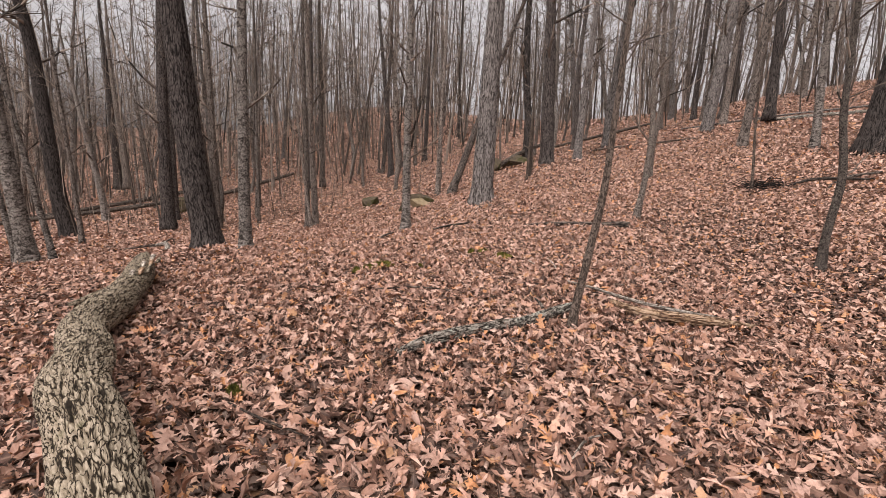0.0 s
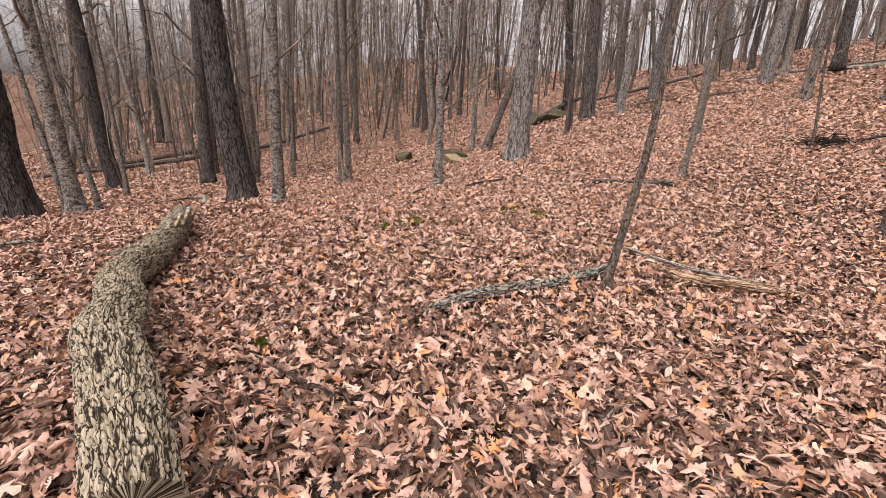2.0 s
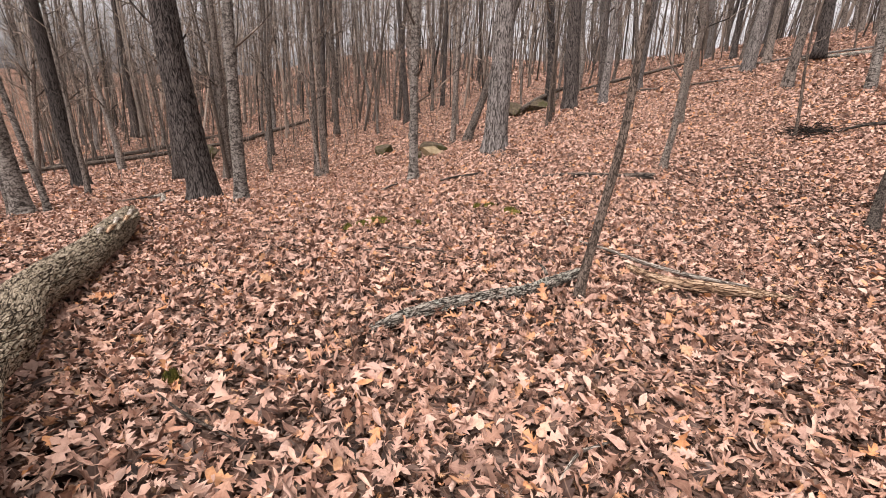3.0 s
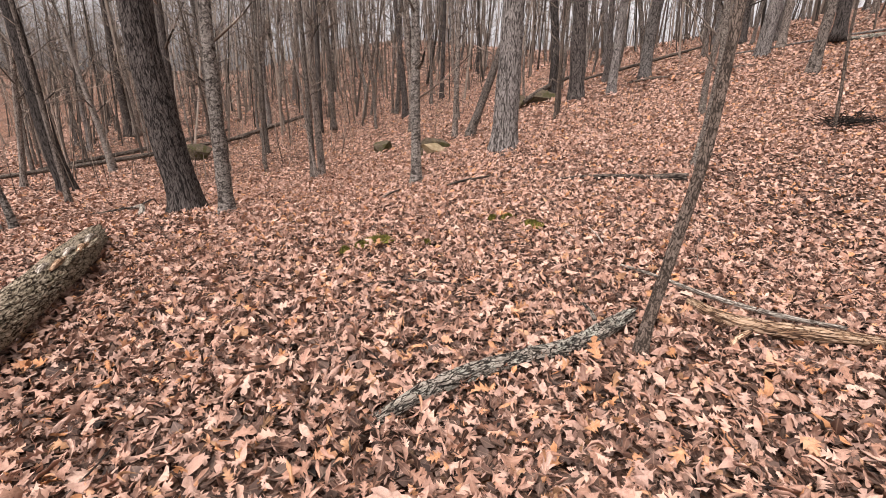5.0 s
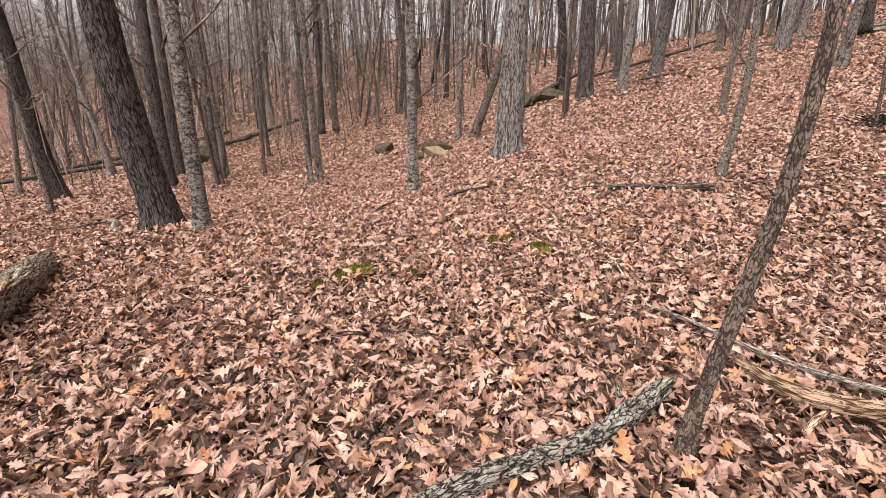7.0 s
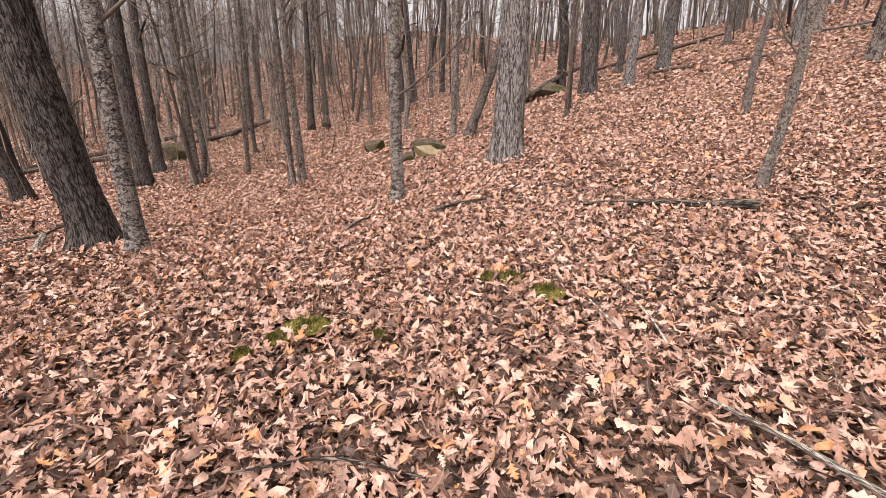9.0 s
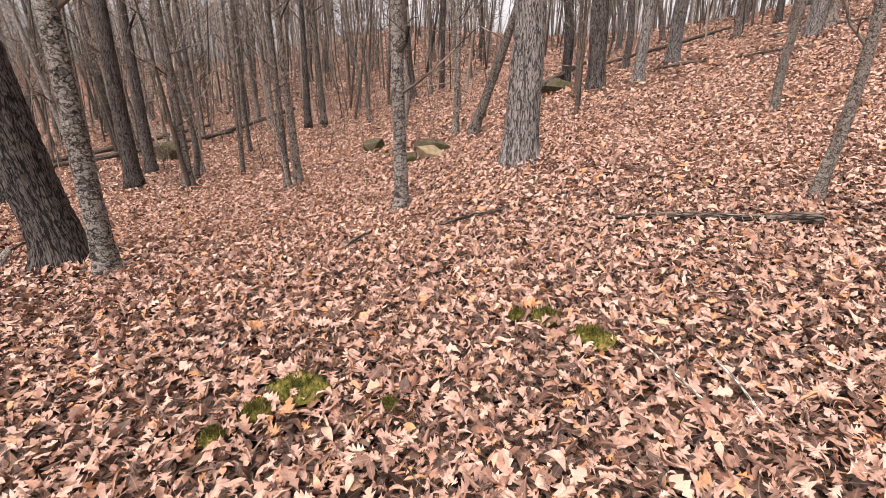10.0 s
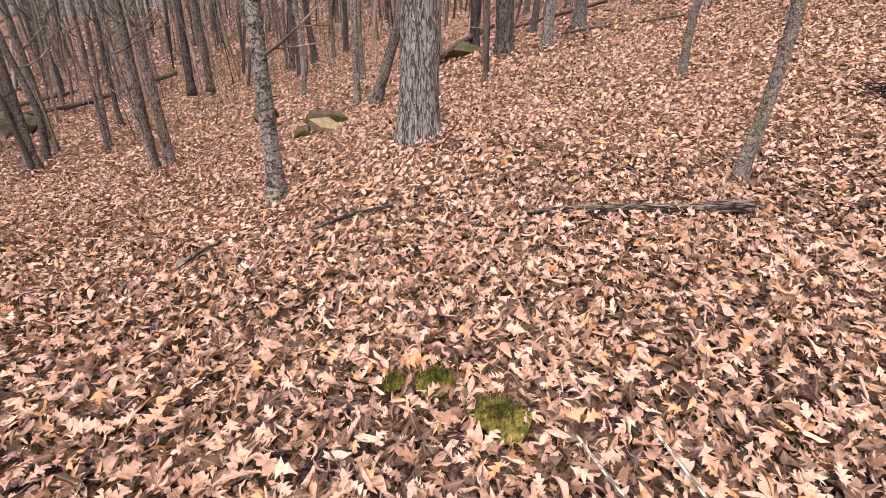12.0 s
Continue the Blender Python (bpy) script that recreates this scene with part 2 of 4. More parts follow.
def rock_material(name, tones, moss):
    m, n, l, b = material(name, 0.9, 0.2)
    tc = n.new("ShaderNodeTexCoord")
    f = noise_node(n, l, tc.outputs["Object"], 7, 6, 0.7)
    r = ramp(n, list(zip((0.3, 0.6, 0.8), tones)))
    l.new(f.outputs[0], r.inputs[0])
    g = noise_node(n, l, tc.outputs["Object"], 2.6, 4, 0.6)
    gr = ramp(n, [(moss, (0, 0, 0)), (moss + 0.1, (1, 1, 1))])
    l.new(g.outputs[0], gr.inputs[0])
    l.new(mixed(n, l, gr.outputs[0], r.outputs[0], (0.045, 0.042, 0.013)), b.inputs["Base Color"])
    bump(n, l, b, f.outputs[0], 0.8, 0.04)
    return m


ROCK = rock_material("mossy_sandstone", [(0.03, 0.023, 0.016), (0.10, 0.075, 0.048), (0.20, 0.16, 0.11)], 0.5)
TAN_ROCK = rock_material("tan_sandstone", [(0.16, 0.115, 0.065), (0.27, 0.205, 0.125), (0.36, 0.29, 0.19)], 0.72)


# ---- mesh helpers ----
def mesh_from(name, verts, faces, mat, uvs=None, smooth=True, plate=None):
    """faces: an array of triangles or of quads. uvs: one pair for each vertex."""
    verts, faces = np.asarray(verts, np.float32), np.asarray(faces, np.int32)
    me = bpy.data.meshes.new(name)
    k = faces.shape[1]
    me.vertices.add(len(verts))
    me.vertices.foreach_set("co", verts.ravel())
    me.loops.add(faces.size)
    me.loops.foreach_set("vertex_index", faces.ravel())
    me.polygons.add(len(faces))
    me.polygons.foreach_set("loop_start", np.arange(0, faces.size, k, dtype=np.int32))
    if uvs is not None:
        layer = me.uv_layers.new(name="UVMap")
        layer.data.foreach_set("uv", np.asarray(uvs, np.float32)[faces.ravel()].ravel())
    if plate is not None:
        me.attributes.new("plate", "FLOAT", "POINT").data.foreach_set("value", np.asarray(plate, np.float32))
    me.polygons.foreach_set("use_smooth", np.full(len(faces), smooth))
    me.materials.append(mat)
    me.update(calc_edges=True)
    return me


def part(name, me, parent, label=""):
    ob = new(name, me)
    ob.parent = parent
    return tagged(ob, label)


def tube(path, radii, sides, relief=0.0, grain=(0.035, 0.16), seed=0, lobes=0.0, jag=0.0):
    """A stem along a path: rings of vertices with bark ridges, closed at both ends. Returns verts, quads, uvs and, for each vertex, plate (1) or furrow."""
    path, radii = np.asarray(path, float), np.asarray(radii, float)
    tang = np.gradient(path, axis=0)
    path, radii, tang = (np.concatenate([q[:1], q, q[-1:]]) for q in (path, radii, tang))
    tang /= np.linalg.norm(tang, axis=1)[:, None]
    side = np.cross(tang, (0.31, 0.95, 0.05) if abs(tang[0, 2]) > 0.7 else (0, 0, 1.0))
    side /= np.linalg.norm(side, axis=1)[:, None]
    other = np.cross(side, tang)
    along = np.concatenate([[0], np.cumsum(np.linalg.norm(np.diff(path, axis=0), axis=1))])
    ang = np.linspace(0, 2 * np.pi, sides + 1)
    c, s = np.cos(ang)[None], np.sin(ang)[None]
    r = np.repeat(radii[:, None], sides + 1, 1)
    if lobes:
        r = r * (1 + lobes * np.exp(-along / 0.28)[:, None] * (np.cos(4 * ang + seed)[None] + 0.6 * np.cos(7 * ang + 2 * seed)[None]))
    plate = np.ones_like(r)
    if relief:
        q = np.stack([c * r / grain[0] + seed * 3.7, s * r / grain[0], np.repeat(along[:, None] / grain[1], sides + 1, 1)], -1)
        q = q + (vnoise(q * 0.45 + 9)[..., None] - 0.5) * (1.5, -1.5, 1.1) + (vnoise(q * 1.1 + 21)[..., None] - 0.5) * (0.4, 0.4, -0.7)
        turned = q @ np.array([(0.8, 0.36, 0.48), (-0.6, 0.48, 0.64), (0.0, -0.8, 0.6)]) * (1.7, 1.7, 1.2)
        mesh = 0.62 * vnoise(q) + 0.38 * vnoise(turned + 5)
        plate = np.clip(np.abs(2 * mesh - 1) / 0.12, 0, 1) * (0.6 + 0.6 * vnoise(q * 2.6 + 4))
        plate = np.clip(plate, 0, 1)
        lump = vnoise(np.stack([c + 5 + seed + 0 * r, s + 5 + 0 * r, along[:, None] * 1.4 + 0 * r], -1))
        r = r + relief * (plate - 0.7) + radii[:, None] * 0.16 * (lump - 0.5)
    v = path[:, None] + side[:, None] * (c * r)[..., None] + other[:, None] * (s * r)[..., None]
    if jag:
        k = len(path)
        push = vnoise(np.stack([c * 4 + 3 + 0 * r, s * 4 + 7 + 0 * r, np.zeros_like(r)], -1)) * jag
        grow = np.clip((np.arange(k) - (k - 5)) / 3.0, 0, 1)[:, None]
        v = v + tang[:, None] * (push * grow)[..., None]
    # both ends close on a sunken middle
    v[0], v[-1] = path[0] + tang[0] * radii[0] * 0.25, path[-1] - tang[-1] * radii[-1] * 0.3
    uv = np.stack([np.repeat(ang[None] * radii.mean(), len(path), 0), np.repeat(along[:, None], sides + 1, 1)], -1)
    m = sides + 1
    i, j = np.meshgrid(np.arange(len(path) - 1), np.arange(sides), indexing="ij")
    a = (i * m + j).ravel()
    quads = np.stack([a, a + 1, a + m + 1, a + m], -1)
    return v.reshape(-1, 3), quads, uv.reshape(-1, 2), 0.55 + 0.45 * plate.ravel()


def smooth_path(points, step):
    """A rounded path through a few points, sampled about every step metres."""
    p = np.asarray(points, float)
    d = np.concatenate([[0], np.cumsum(np.linalg.norm(np.diff(p, axis=0), axis=1))])
    t = np.linspace(0, d[-1], max(4, int(d[-1] / step) + 1))
    g = np.gradient(p, d, axis=0)
    k = np.clip(np.searchsorted(d, t, "right") - 1, 0, len(p) - 2)
    h = (d[k + 1] - d[k])[:, None]
    u = ((t - d[k])[:, None]) / h
    return (p[k] * (2 * u**3 - 3 * u**2 + 1) + g[k] * h * (u**3 - 2 * u**2 + u) + p[k + 1] * (3 * u**2 - 2 * u**3) + g[k + 1] * h * (u**3 - u**2)), t


def sticks(p0, p1, r0, r1, sides=3):
    """Many straight tapered segments at once: verts and quads."""
    p0, p1 = np.asarray(p0, float), np.asarray(p1, float)
    t = p1 - p0
    t = t / np.maximum(np.linalg.norm(t, axis=1), 1e-6)[:, None]
    a = np.cross(t, np.where(np.abs(t[:, 2:]) > 0.9, (1.0, 0, 0), (0, 0, 1.0)))
    a /= np.linalg.norm(a, axis=1)[:, None]
    b = np.cross(a, t)
    ang = np.arange(sides) * 2 * np.pi / sides
    ring = a[:, None] * np.cos(ang)[None, :, None] + b[:, None] * np.sin(ang)[None, :, None]
    v = np.concatenate([p0[:, None] + ring * np.asarray(r0)[:, None, None], p1[:, None] + ring * np.asarray(r1)[:, None, None]], 1)
    j = np.arange(sides)
    q = np.stack([j, (j + 1) % sides, (j + 1) % sides + sides, j + sides], -1)
    return v.reshape(-1, 3), (q[None] + (np.arange(len(p0)) * 2 * sides)[:, None, None]).reshape(-1, 4)


def spikes(p0, p1, r0):
    """Many thin pointed twigs at once: verts and triangles."""
    p0, p1 = np.asarray(p0, float), np.asarray(p1, float)
    t = p1 - p0
    t = t / np.maximum(np.linalg.norm(t, axis=1), 1e-6)[:, None]
    a = np.cross(t, np.where(np.abs(t[:, 2:]) > 0.9, (1.0, 0, 0), (0, 0, 1.0)))
    a /= np.linalg.norm(a, axis=1)[:, None]
    b = np.cross(a, t)
    r = np.asarray(r0)[:, None]
    v = np.stack([p0 + a * r, p0 + (-0.5 * a + 0.87 * b) * r, p0 + (-0.5 * a - 0.87 * b) * r, p1], 1)
    f = np.array([(0, 1, 3), (1, 2, 3), (2, 0, 3)])
    return v.reshape(-1, 3), (f[None] + (np.arange(len(p0)) * 4)[:, None, None]).reshape(-1, 3)


def branches(trunk, radii, first, count, reach, gen, twigs=4, subs=3):
    """Limbs, side branches and twigs of a bare crown, as segments from the trunk's path."""
    seg = []
    n = len(trunk)
    for k in range(count):
        i = int(np.searchsorted(trunk[:, 2], trunk[-1, 2] * (first + (0.98 - first) * ((k + gen.random()) / count))))
        i = min(i, n - 2)
        az, up = gen.random() * 6.283, gen.uniform(0.15, 0.9)
        d = np.array([math.cos(az), math.sin(az), up])
        length = reach * gen.uniform(0.45, 1.1) * (1.15 - 0.6 * trunk[i, 2] / trunk[-1, 2])
        p, r = trunk[i].copy(), radii[i] * gen.uniform(0.28, 0.5)
        for s in range(4):
            d = d + gen.normal(0, 0.16, 3) + (0, 0, 0.09)
            d /= np.linalg.norm(d)
            q = p + d * length / 4
            seg.append((p, q, r, r * 0.72))
            for _ in range(subs // 2 + (s > 0)):
                e = d + gen.normal(0, 0.55, 3) + (0, 0, 0.12)
                e /= np.linalg.norm(e)
                a = p + (q - p) * gen.random()
                rr, sub = r * 0.45, length * gen.uniform(0.15, 0.42)
                for _ in range(2):
                    e = e + gen.normal(0, 0.15, 3)
                    e /= np.linalg.norm(e)
                    c = a + e * sub / 2
                    seg.append((a, c, rr, rr * 0.6))
                    for _ in range(twigs // 2):
                        f = e + gen.normal(0, 0.5, 3) + (0, 0, 0.1)
                        f /= np.linalg.norm(f)
                        w = a + (c - a) * gen.random()
                        seg.append((w, w + f * sub * gen.uniform(0.3, 0.75), rr * 0.5, rr * 0.14))
                    a, rr = c, rr * 0.6
            p, r = q, r * 0.72
    return seg


def seg_mesh(name, seg, mat, least=0.0022, sides=3):
    """Segments that taper off become pointed twigs, the others stay open stems."""
    p0, p1, r0, r1 = (np.array([g[k] for g in seg]) for k in range(4))
    tip = r1 < r0 * 0.5
    v, q = sticks(p0[~tip], p1[~tip], np.maximum(r0, least)[~tip], np.maximum(r1, least * 0.7)[~tip], sides)
    tri = np.concatenate([q[:, [0, 1, 2]], q[:, [0, 2, 3]]])
    if tip.any():
        sv, st = spikes(p0[tip], p1[tip], np.maximum(r0, least)[tip])
        tri, v = np.concatenate([tri, st + len(v)]), np.concatenate([v, sv])
    return mesh_from(name, v, tri, mat)


TREE_LABEL = {
    "OAK": "large dark-barked oak tree, leafless, standing in leaf litter",
    "GREY": "large pale grey oak tree with furrowed bark, leafless",
    "SCALY": "slender birch tree with scaly knotted grey bark, leafless",
    "BROWN": "thin leaning brown sapling, leafless, in leaf litter",
    "MOTTLED": "thin crooked sapling with pale mottled bark, leafless",
    "FOREST": "tall slender bare winter tree on the leafy slope",
}
BARKS = {"OAK": OAK, "GREY": GREY, "SCALY": SCALY, "BROWN": BROWN, "FOREST": FOREST, "MOTTLED": MOTTLED}


def tree(kind, x, y, r, ups, top, seed, sides=14, near=False, limbs=12, first=0.4, reach=2.4, z=None, name="tree", thick=0.003):
    """A leafless tree: root flare, bark ridges, bends through the given offsets, then on up to its top; limbs and twigs above."""
    gen = np.random.default_rng(seed)
    if not (near and kind in ("OAK", "GREY", "BROWN")):
        first *= 0.55
    base = (x, y, hz(x, y) if z is None else z)
    root = new(name)
    root.matrix_basis = Matrix.Translation(base)
    last = np.array(ups[-1], float)
    pts = [np.array((0, 0, -0.25))] + ([np.zeros(3)] if ups[0][2] > 0.3 else []) + [np.array(u, float) for u in ups]
    lean = last / max(last[2], 0.5)
    lean[2] = 1
    while pts[-1][2] < top - 1.0:
        stepz = min(2.2, top - pts[-1][2])
        lean = lean * (0.95, 0.95, 1) + (gen.normal(0, 0.022), gen.normal(0, 0.022), 0)
        pts.append(pts[-1] + lean * stepz)
    step = 0.05 if near else 0.35
    path, along = smooth_path(pts, step)
    h = path[:, 2].clip(0)
    taper = 1 - 0.82 * (h / top) ** 0.9
    radii = r * (taper + (0.32 if r > 0.2 else 0.45) * np.exp(-h / (0.10 + r * 0.6))) * (1 + 0.04 * (gen.random(len(h)) - 0.5) * near)
    if near and top > 7:
        # close rings where the bark is seen from near, wide ones above
        keep = (path[:, 2] < 5.5) | (np.arange(len(path)) % 8 == 0)
        path, radii = path[keep], radii[keep]
    relief = {"OAK": 0.022, "GREY": 0.016, "SCALY": 0.012}.get(kind, 0.004) if near else r * 0.07
    grain = {"OAK": (0.026, 0.12), "GREY": (0.024, 0.11), "SCALY": (0.05, 0.05)}.get(kind, (0.03, 0.12)) if near else (0.12, 0.5)
    v, q, uv, plate = tube(path, radii, sides, relief, grain, seed % 13, 0.10 if r > 0.15 else 0.05)
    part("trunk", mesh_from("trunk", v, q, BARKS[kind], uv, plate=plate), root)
    if limbs:
        seg = branches(path, radii, first, limbs, reach, gen)
        if math.hypot(x, y) > 16:
            thick = max(thick, 0.007)
        part("crown", seg_mesh("crown", seg, TWIG, thick), root, "bare twiggy winter branches")
    return tagged(root, TREE_LABEL[kind], "sapling" if kind in ("BROWN", "MOTTLED") else "tree", "forest trees")


# ---- ground: one sheet, close-meshed near the walk ----
def spread(lo, hi, step, far):
    inner = list(np.arange(lo, hi + 1e-6, step))
    a, b, k = [], [], step
    p, q = lo, hi
    while p > -far or q < far:
        k *= 1.16
        p, q = p - k, q + k
        a.append(max(p, -far)), b.append(min(q, far))
    return np.array(sorted(set(a + inner + b)))


gx, gy = spread(-9, 10, 0.14, 420.0), spread(0, 17, 0.14, 420.0)
GX, GY = np.meshgrid(gx, gy, indexing="ij")
GZ = height(GX, GY)
lump = vnoise(np.stack([GX * 2.2, GY * 2.2, 0 * GX], -1)) - 0.5
lump2 = vnoise(np.stack([GX * 6 + 3, GY * 6, 0 * GX + 5], -1)) - 0.5
GZ = GZ + 0.05 * lump + 0.025 * lump2 - 0.08
ny = len(gy)
ii, jj = np.meshgrid(np.arange(len(gx) - 1), np.arange(ny - 1), indexing="ij")
a = (ii * ny + jj).ravel()
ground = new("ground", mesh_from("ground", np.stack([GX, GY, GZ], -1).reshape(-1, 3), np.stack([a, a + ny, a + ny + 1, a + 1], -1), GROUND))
tagged(ground, "sloping forest floor under a thick layer of brown leaves", "ground", kind="structure")

# ---- measured trees, near to far ----
tree("OAK", -4.85, 9.38, 0.27, [(-0.12, -0.06, 1.1), (-0.36, -0.18, 4.4)], 19, 11, 140, True, 14, 0.6, 4.5)
tree("SCALY", -3.82, 8.81, 0.11, [(-0.0, 0.0, 1.1), (0.05, 0.02, 4.3)], 13, 12, 48, True, 14, 0.35, 1.8)
tree("GREY", 0.94, 12.1, 0.265, [(0.02, 0, 1.5), (0.09, -0.01, 4.5)], 19, 13, 140, True, 14, 0.55, 4.0, z=hz(0.94, 12.1))
tree("SCALY", -0.96, 11.53, 0.108, [(-0.02, 0, 1.4), (-0.02, 0, 5.0)], 12, 14, 48, True, 16, 0.25, 1.5)
tree("BROWN", 1.25, 4.21, 0.038, [(0.085, -0.02, 0.72), (0.15, -0.05, 1.25), (0.19, -0.05, 1.98), (0.23, -0.05, 2.9)], 6, 15, 32, True, 12, 0.42, 1.0)
tree("MOTTLED", 5.47, 6.61, 0.058, [(0, 0, 0.44), (0.05, -0.03, 1.25), (-0.04, 0.04, 2.17), (-0.07, 0.07, 3.2)], 8, 16, 32, True, 14, 0.3, 1.6)
tree("MOTTLED", 3.97, 9.58, 0.062, [(0.06, -0.02, 0.65), (0.10, -0.03, 1.5), (0.02, 0.0, 2.9), (-0.02, 0.02, 4.4)], 9, 17, 32, True, 14, 0.3, 1.5, z=hz(3.97, 9.58) + 0.02)
tree("BROWN", 7.35, 11.3, 0.032, [(-0.1, 0.07, 1.67), (-0.1, 0.07, 4.2)], 6, 18, 16, True, 12, 0.3, 1.0)
tree("MOTTLED", 6.16, 14.27, 0.085, [(-0.02, 0.01, 0.9), (0.08, -0.04, 2.2)], 9, 19, 20, True, 12, 0.3, 1.5, z=hz(6.16, 14.27) - 0.2)
tree("OAK", -8.9, 8.3, 0.36, [(-0.05, -0.05, 1.0), (-0.1, -0.1, 3.0)], 20, 20, 72, True, 14, 0.45, 4.5)
tree("SCALY", -7.98, 8.68, 0.15, [(-0.04, -0.04, 0.9), (-0.12, -0.11, 2.2), (-0.18, -0.16, 3.9)], 14, 21, 48, True, 12, 0.35, 2.0)
tree("SCALY", -8.25, 8.72, 0.06, [(-0.08, -0.06, 1.0), (-0.2, -0.2, 2.4)], 8, 22, 24, True, 8, 0.35, 1.2)
tree("SCALY", -7.62, 8.82, 0.06, [(-0.1, -0.07, 1.0), (-0.22, -0.2, 2.4)], 8, 23, 24, True, 8, 0.35, 1.2)
tree("OAK", -13.34, 22.2, 0.31, [(0, 0, 1.0), (0.1, 0.05, 8)], 20, 24, 28, False, 14, 0.4, 4, z=hz(-13.34, 22.2) + 0.2)
tree("OAK", -15.73, 26.78, 0.28, [(0, 0, 1.0), (0.03, 0.02, 6.3)], 20, 25, 24, False, 14, 0.4, 4)
tree("OAK", -15.58, 18.97, 0.31, [(-0.1, -0.1, 1.0), (-0.5, -0.42, 8)], 20, 26, 28, False, 14, 0.4, 4)
tree("FOREST", -10.63, 13.38, 0.075, [(-0.05, -0.04, 1.5), (-0.23, -0.19, 6.6)], 10, 27, 14, False, 12, 0.3, 1.5)
tree("SCALY", -20.78, 28.22, 0.22, [(-0.06, -0.04, 0.8), (-0.48, -0.36, 4.7)], 12, 28, 16, False, 14, 0.3, 2.5)
tree("FOREST", -10.71, 21.62, 0.2, [(-0.02, 0, 2.0), (-0.06, -0.03, 7)], 14, 29, 16, False, 14, 0.35, 2.5)
tree("FOREST", -5.30, 17.83, 0.105, [(-0.02, 0, 2.0), (-0.1, -0.03, 8)], 13, 30, 16, True, 12, 0.35, 1.6)
tree("FOREST", -5.15, 18.35, 0.13, [(-0.05, -0.02, 1.6), (-0.15, -0.05, 4.7)], 15, 31, 20, True, 12, 0.35, 2.0)
tree("FOREST", -4.95, 17.02, 0.06, [(-0.12, -0.05, 1.2), (-0.34, -0.14, 3.4)], 8, 32, 14, False, 10, 0.3, 1.2)
tree("OAK", -4.13, 34.84, 0.22, [(-0.3, -0.03, 4), (-1.0, -0.12, 11)], 17, 33, 14, False, 14, 0.4, 3)
tree("FOREST", 0.26, 20.14, 0.17, [(0.3, 0, 0.9), (0.95, 0, 2.9)], 11, 34, 18, False, 12, 0.3, 2)
tree("FOREST", -0.37, 21.65, 0.12, [(0.02, 0, 2), (0.1, 0, 6.9)], 13, 35, 14, False, 12, 0.35, 1.8)
tree("OAK", 4.96, 23.58, 0.34, [(-0.05, 0, 1.0), (-0.34, 0.07, 7.3)], 20, 36, 32, False, 14, 0.4, 4)
tree("GREY", 6.18, 22.48, 0.19, [(0.05, 0, 2), (0.24, -0.07, 6.5)], 16, 37, 18, False, 14, 0.4, 3, z=hz(6.18, 22.48) - 0.15)
tree("GREY", 13.43, 24.91, 0.31, [(0.1, -0.05, 2), (0.4, -0.2, 6)], 18, 38, 20, False, 14, 0.4, 3.5, z=hz(13.4, 24.9) - 0.2)
tree("FOREST", 15.14, 26.5, 0.18, [(0.02, 0, 2), (0.07, -0.04, 5.8)], 15, 39, 14, False, 12, 0.4, 3)
tree("FOREST", 10.31, 16.69, 0.15, [(0.04, -0.02, 1.0), (0.12, -0.06, 3)], 13, 40, 16, False, 12, 0.35, 2.2)
tree("OAK", 15.71, 23.68, 0.25, [(-0.03, 0.02, 1.5), (-0.14, 0.09, 5.3)], 17, 41, 18, False, 14, 0.4, 3.5, z=hz(15.7, 23.7) + 0.3)
tree("SCALY", 11.11, 14.48, 0.12, [(-0.04, 0.03, 1.3), (-0.11, 0.09, 3.3)], 12, 42, 18, False, 12, 0.35, 2)
tree("OAK", 11.8, 13.12, 0.42, [(0.03, -0.02, 0.8), (0.1, -0.08, 2.2)], 18, 43, 36, True, 14, 0.4, 4)
tree("BROWN", 3.09, 18.02, 0.05, [(0.01, 0, 0.8), (0.03, -0.01, 1.9)], 6, 44, 10, False, 10, 0.3, 1)
tree("BROWN", 4.11, 22.97, 0.08, [(-0.03, 0, 1.0), (-0.09, 0.02, 2.9)], 8, 45, 10, False, 10, 0.3, 1.2)
tree("BROWN", 3.46, 19.55, 0.06, [(0, 0, 0.8), (-0.02, 0, 1.9)], 7, 46, 10, False, 10, 0.3, 1.2)
tree("BROWN", -10.62, 21.43, 0.09, [(-0.1, -0.06, 1.2), (-0.3, -0.19, 3.7)], 9, 47, 10, False, 12, 0.3, 1.5)
tree("FOREST", -12.41, 25.44, 0.17, [(-0.05, 0, 2), (-0.23, -0.13, 6.6)], 14, 48, 12, False, 12, 0.35, 2)
tree("FOREST", -10.59, 25.9, 0.11, [(0.1, 0.05, 2.4), (0.3, 0.15, 7.1)], 12, 49, 12, False, 12, 0.35, 2, z=hz(-10.6, 25.9) - 0.4)
tree("FOREST", -8.97, 33.96, 0.2, [(-0.05, 0, 2), (-0.17, -0.05, 6.5)], 15, 50, 12, False, 12, 0.4, 2.5, z=hz(-9, 34) + 0.4)
tree("OAK", -9.52, 32.64, 0.21, [(0.04, 0, 2), (0.13, 0.04, 7)], 16, 51, 12, False, 12, 0.4, 2.5, z=hz(-9.5, 32.6) + 0.6)
tree("OAK", -3.87, 39.2, 0.23, [(-0.2, 0, 2), (-0.5, -0.06, 5.6)], 16, 52, 12, False, 12, 0.4, 2.5)
tree("OAK", -2.0, 42.34, 0.2, [(0.03, 0, 2), (0.09, 0.01, 5.8)], 16, 53, 12, False, 12, 0.4, 2.5)
tree("FOREST", -2.71, 40.06, 0.14, [(-0.03, 0, 2), (-0.07, 0, 6)], 14, 54, 10, False, 12, 0.4, 2)
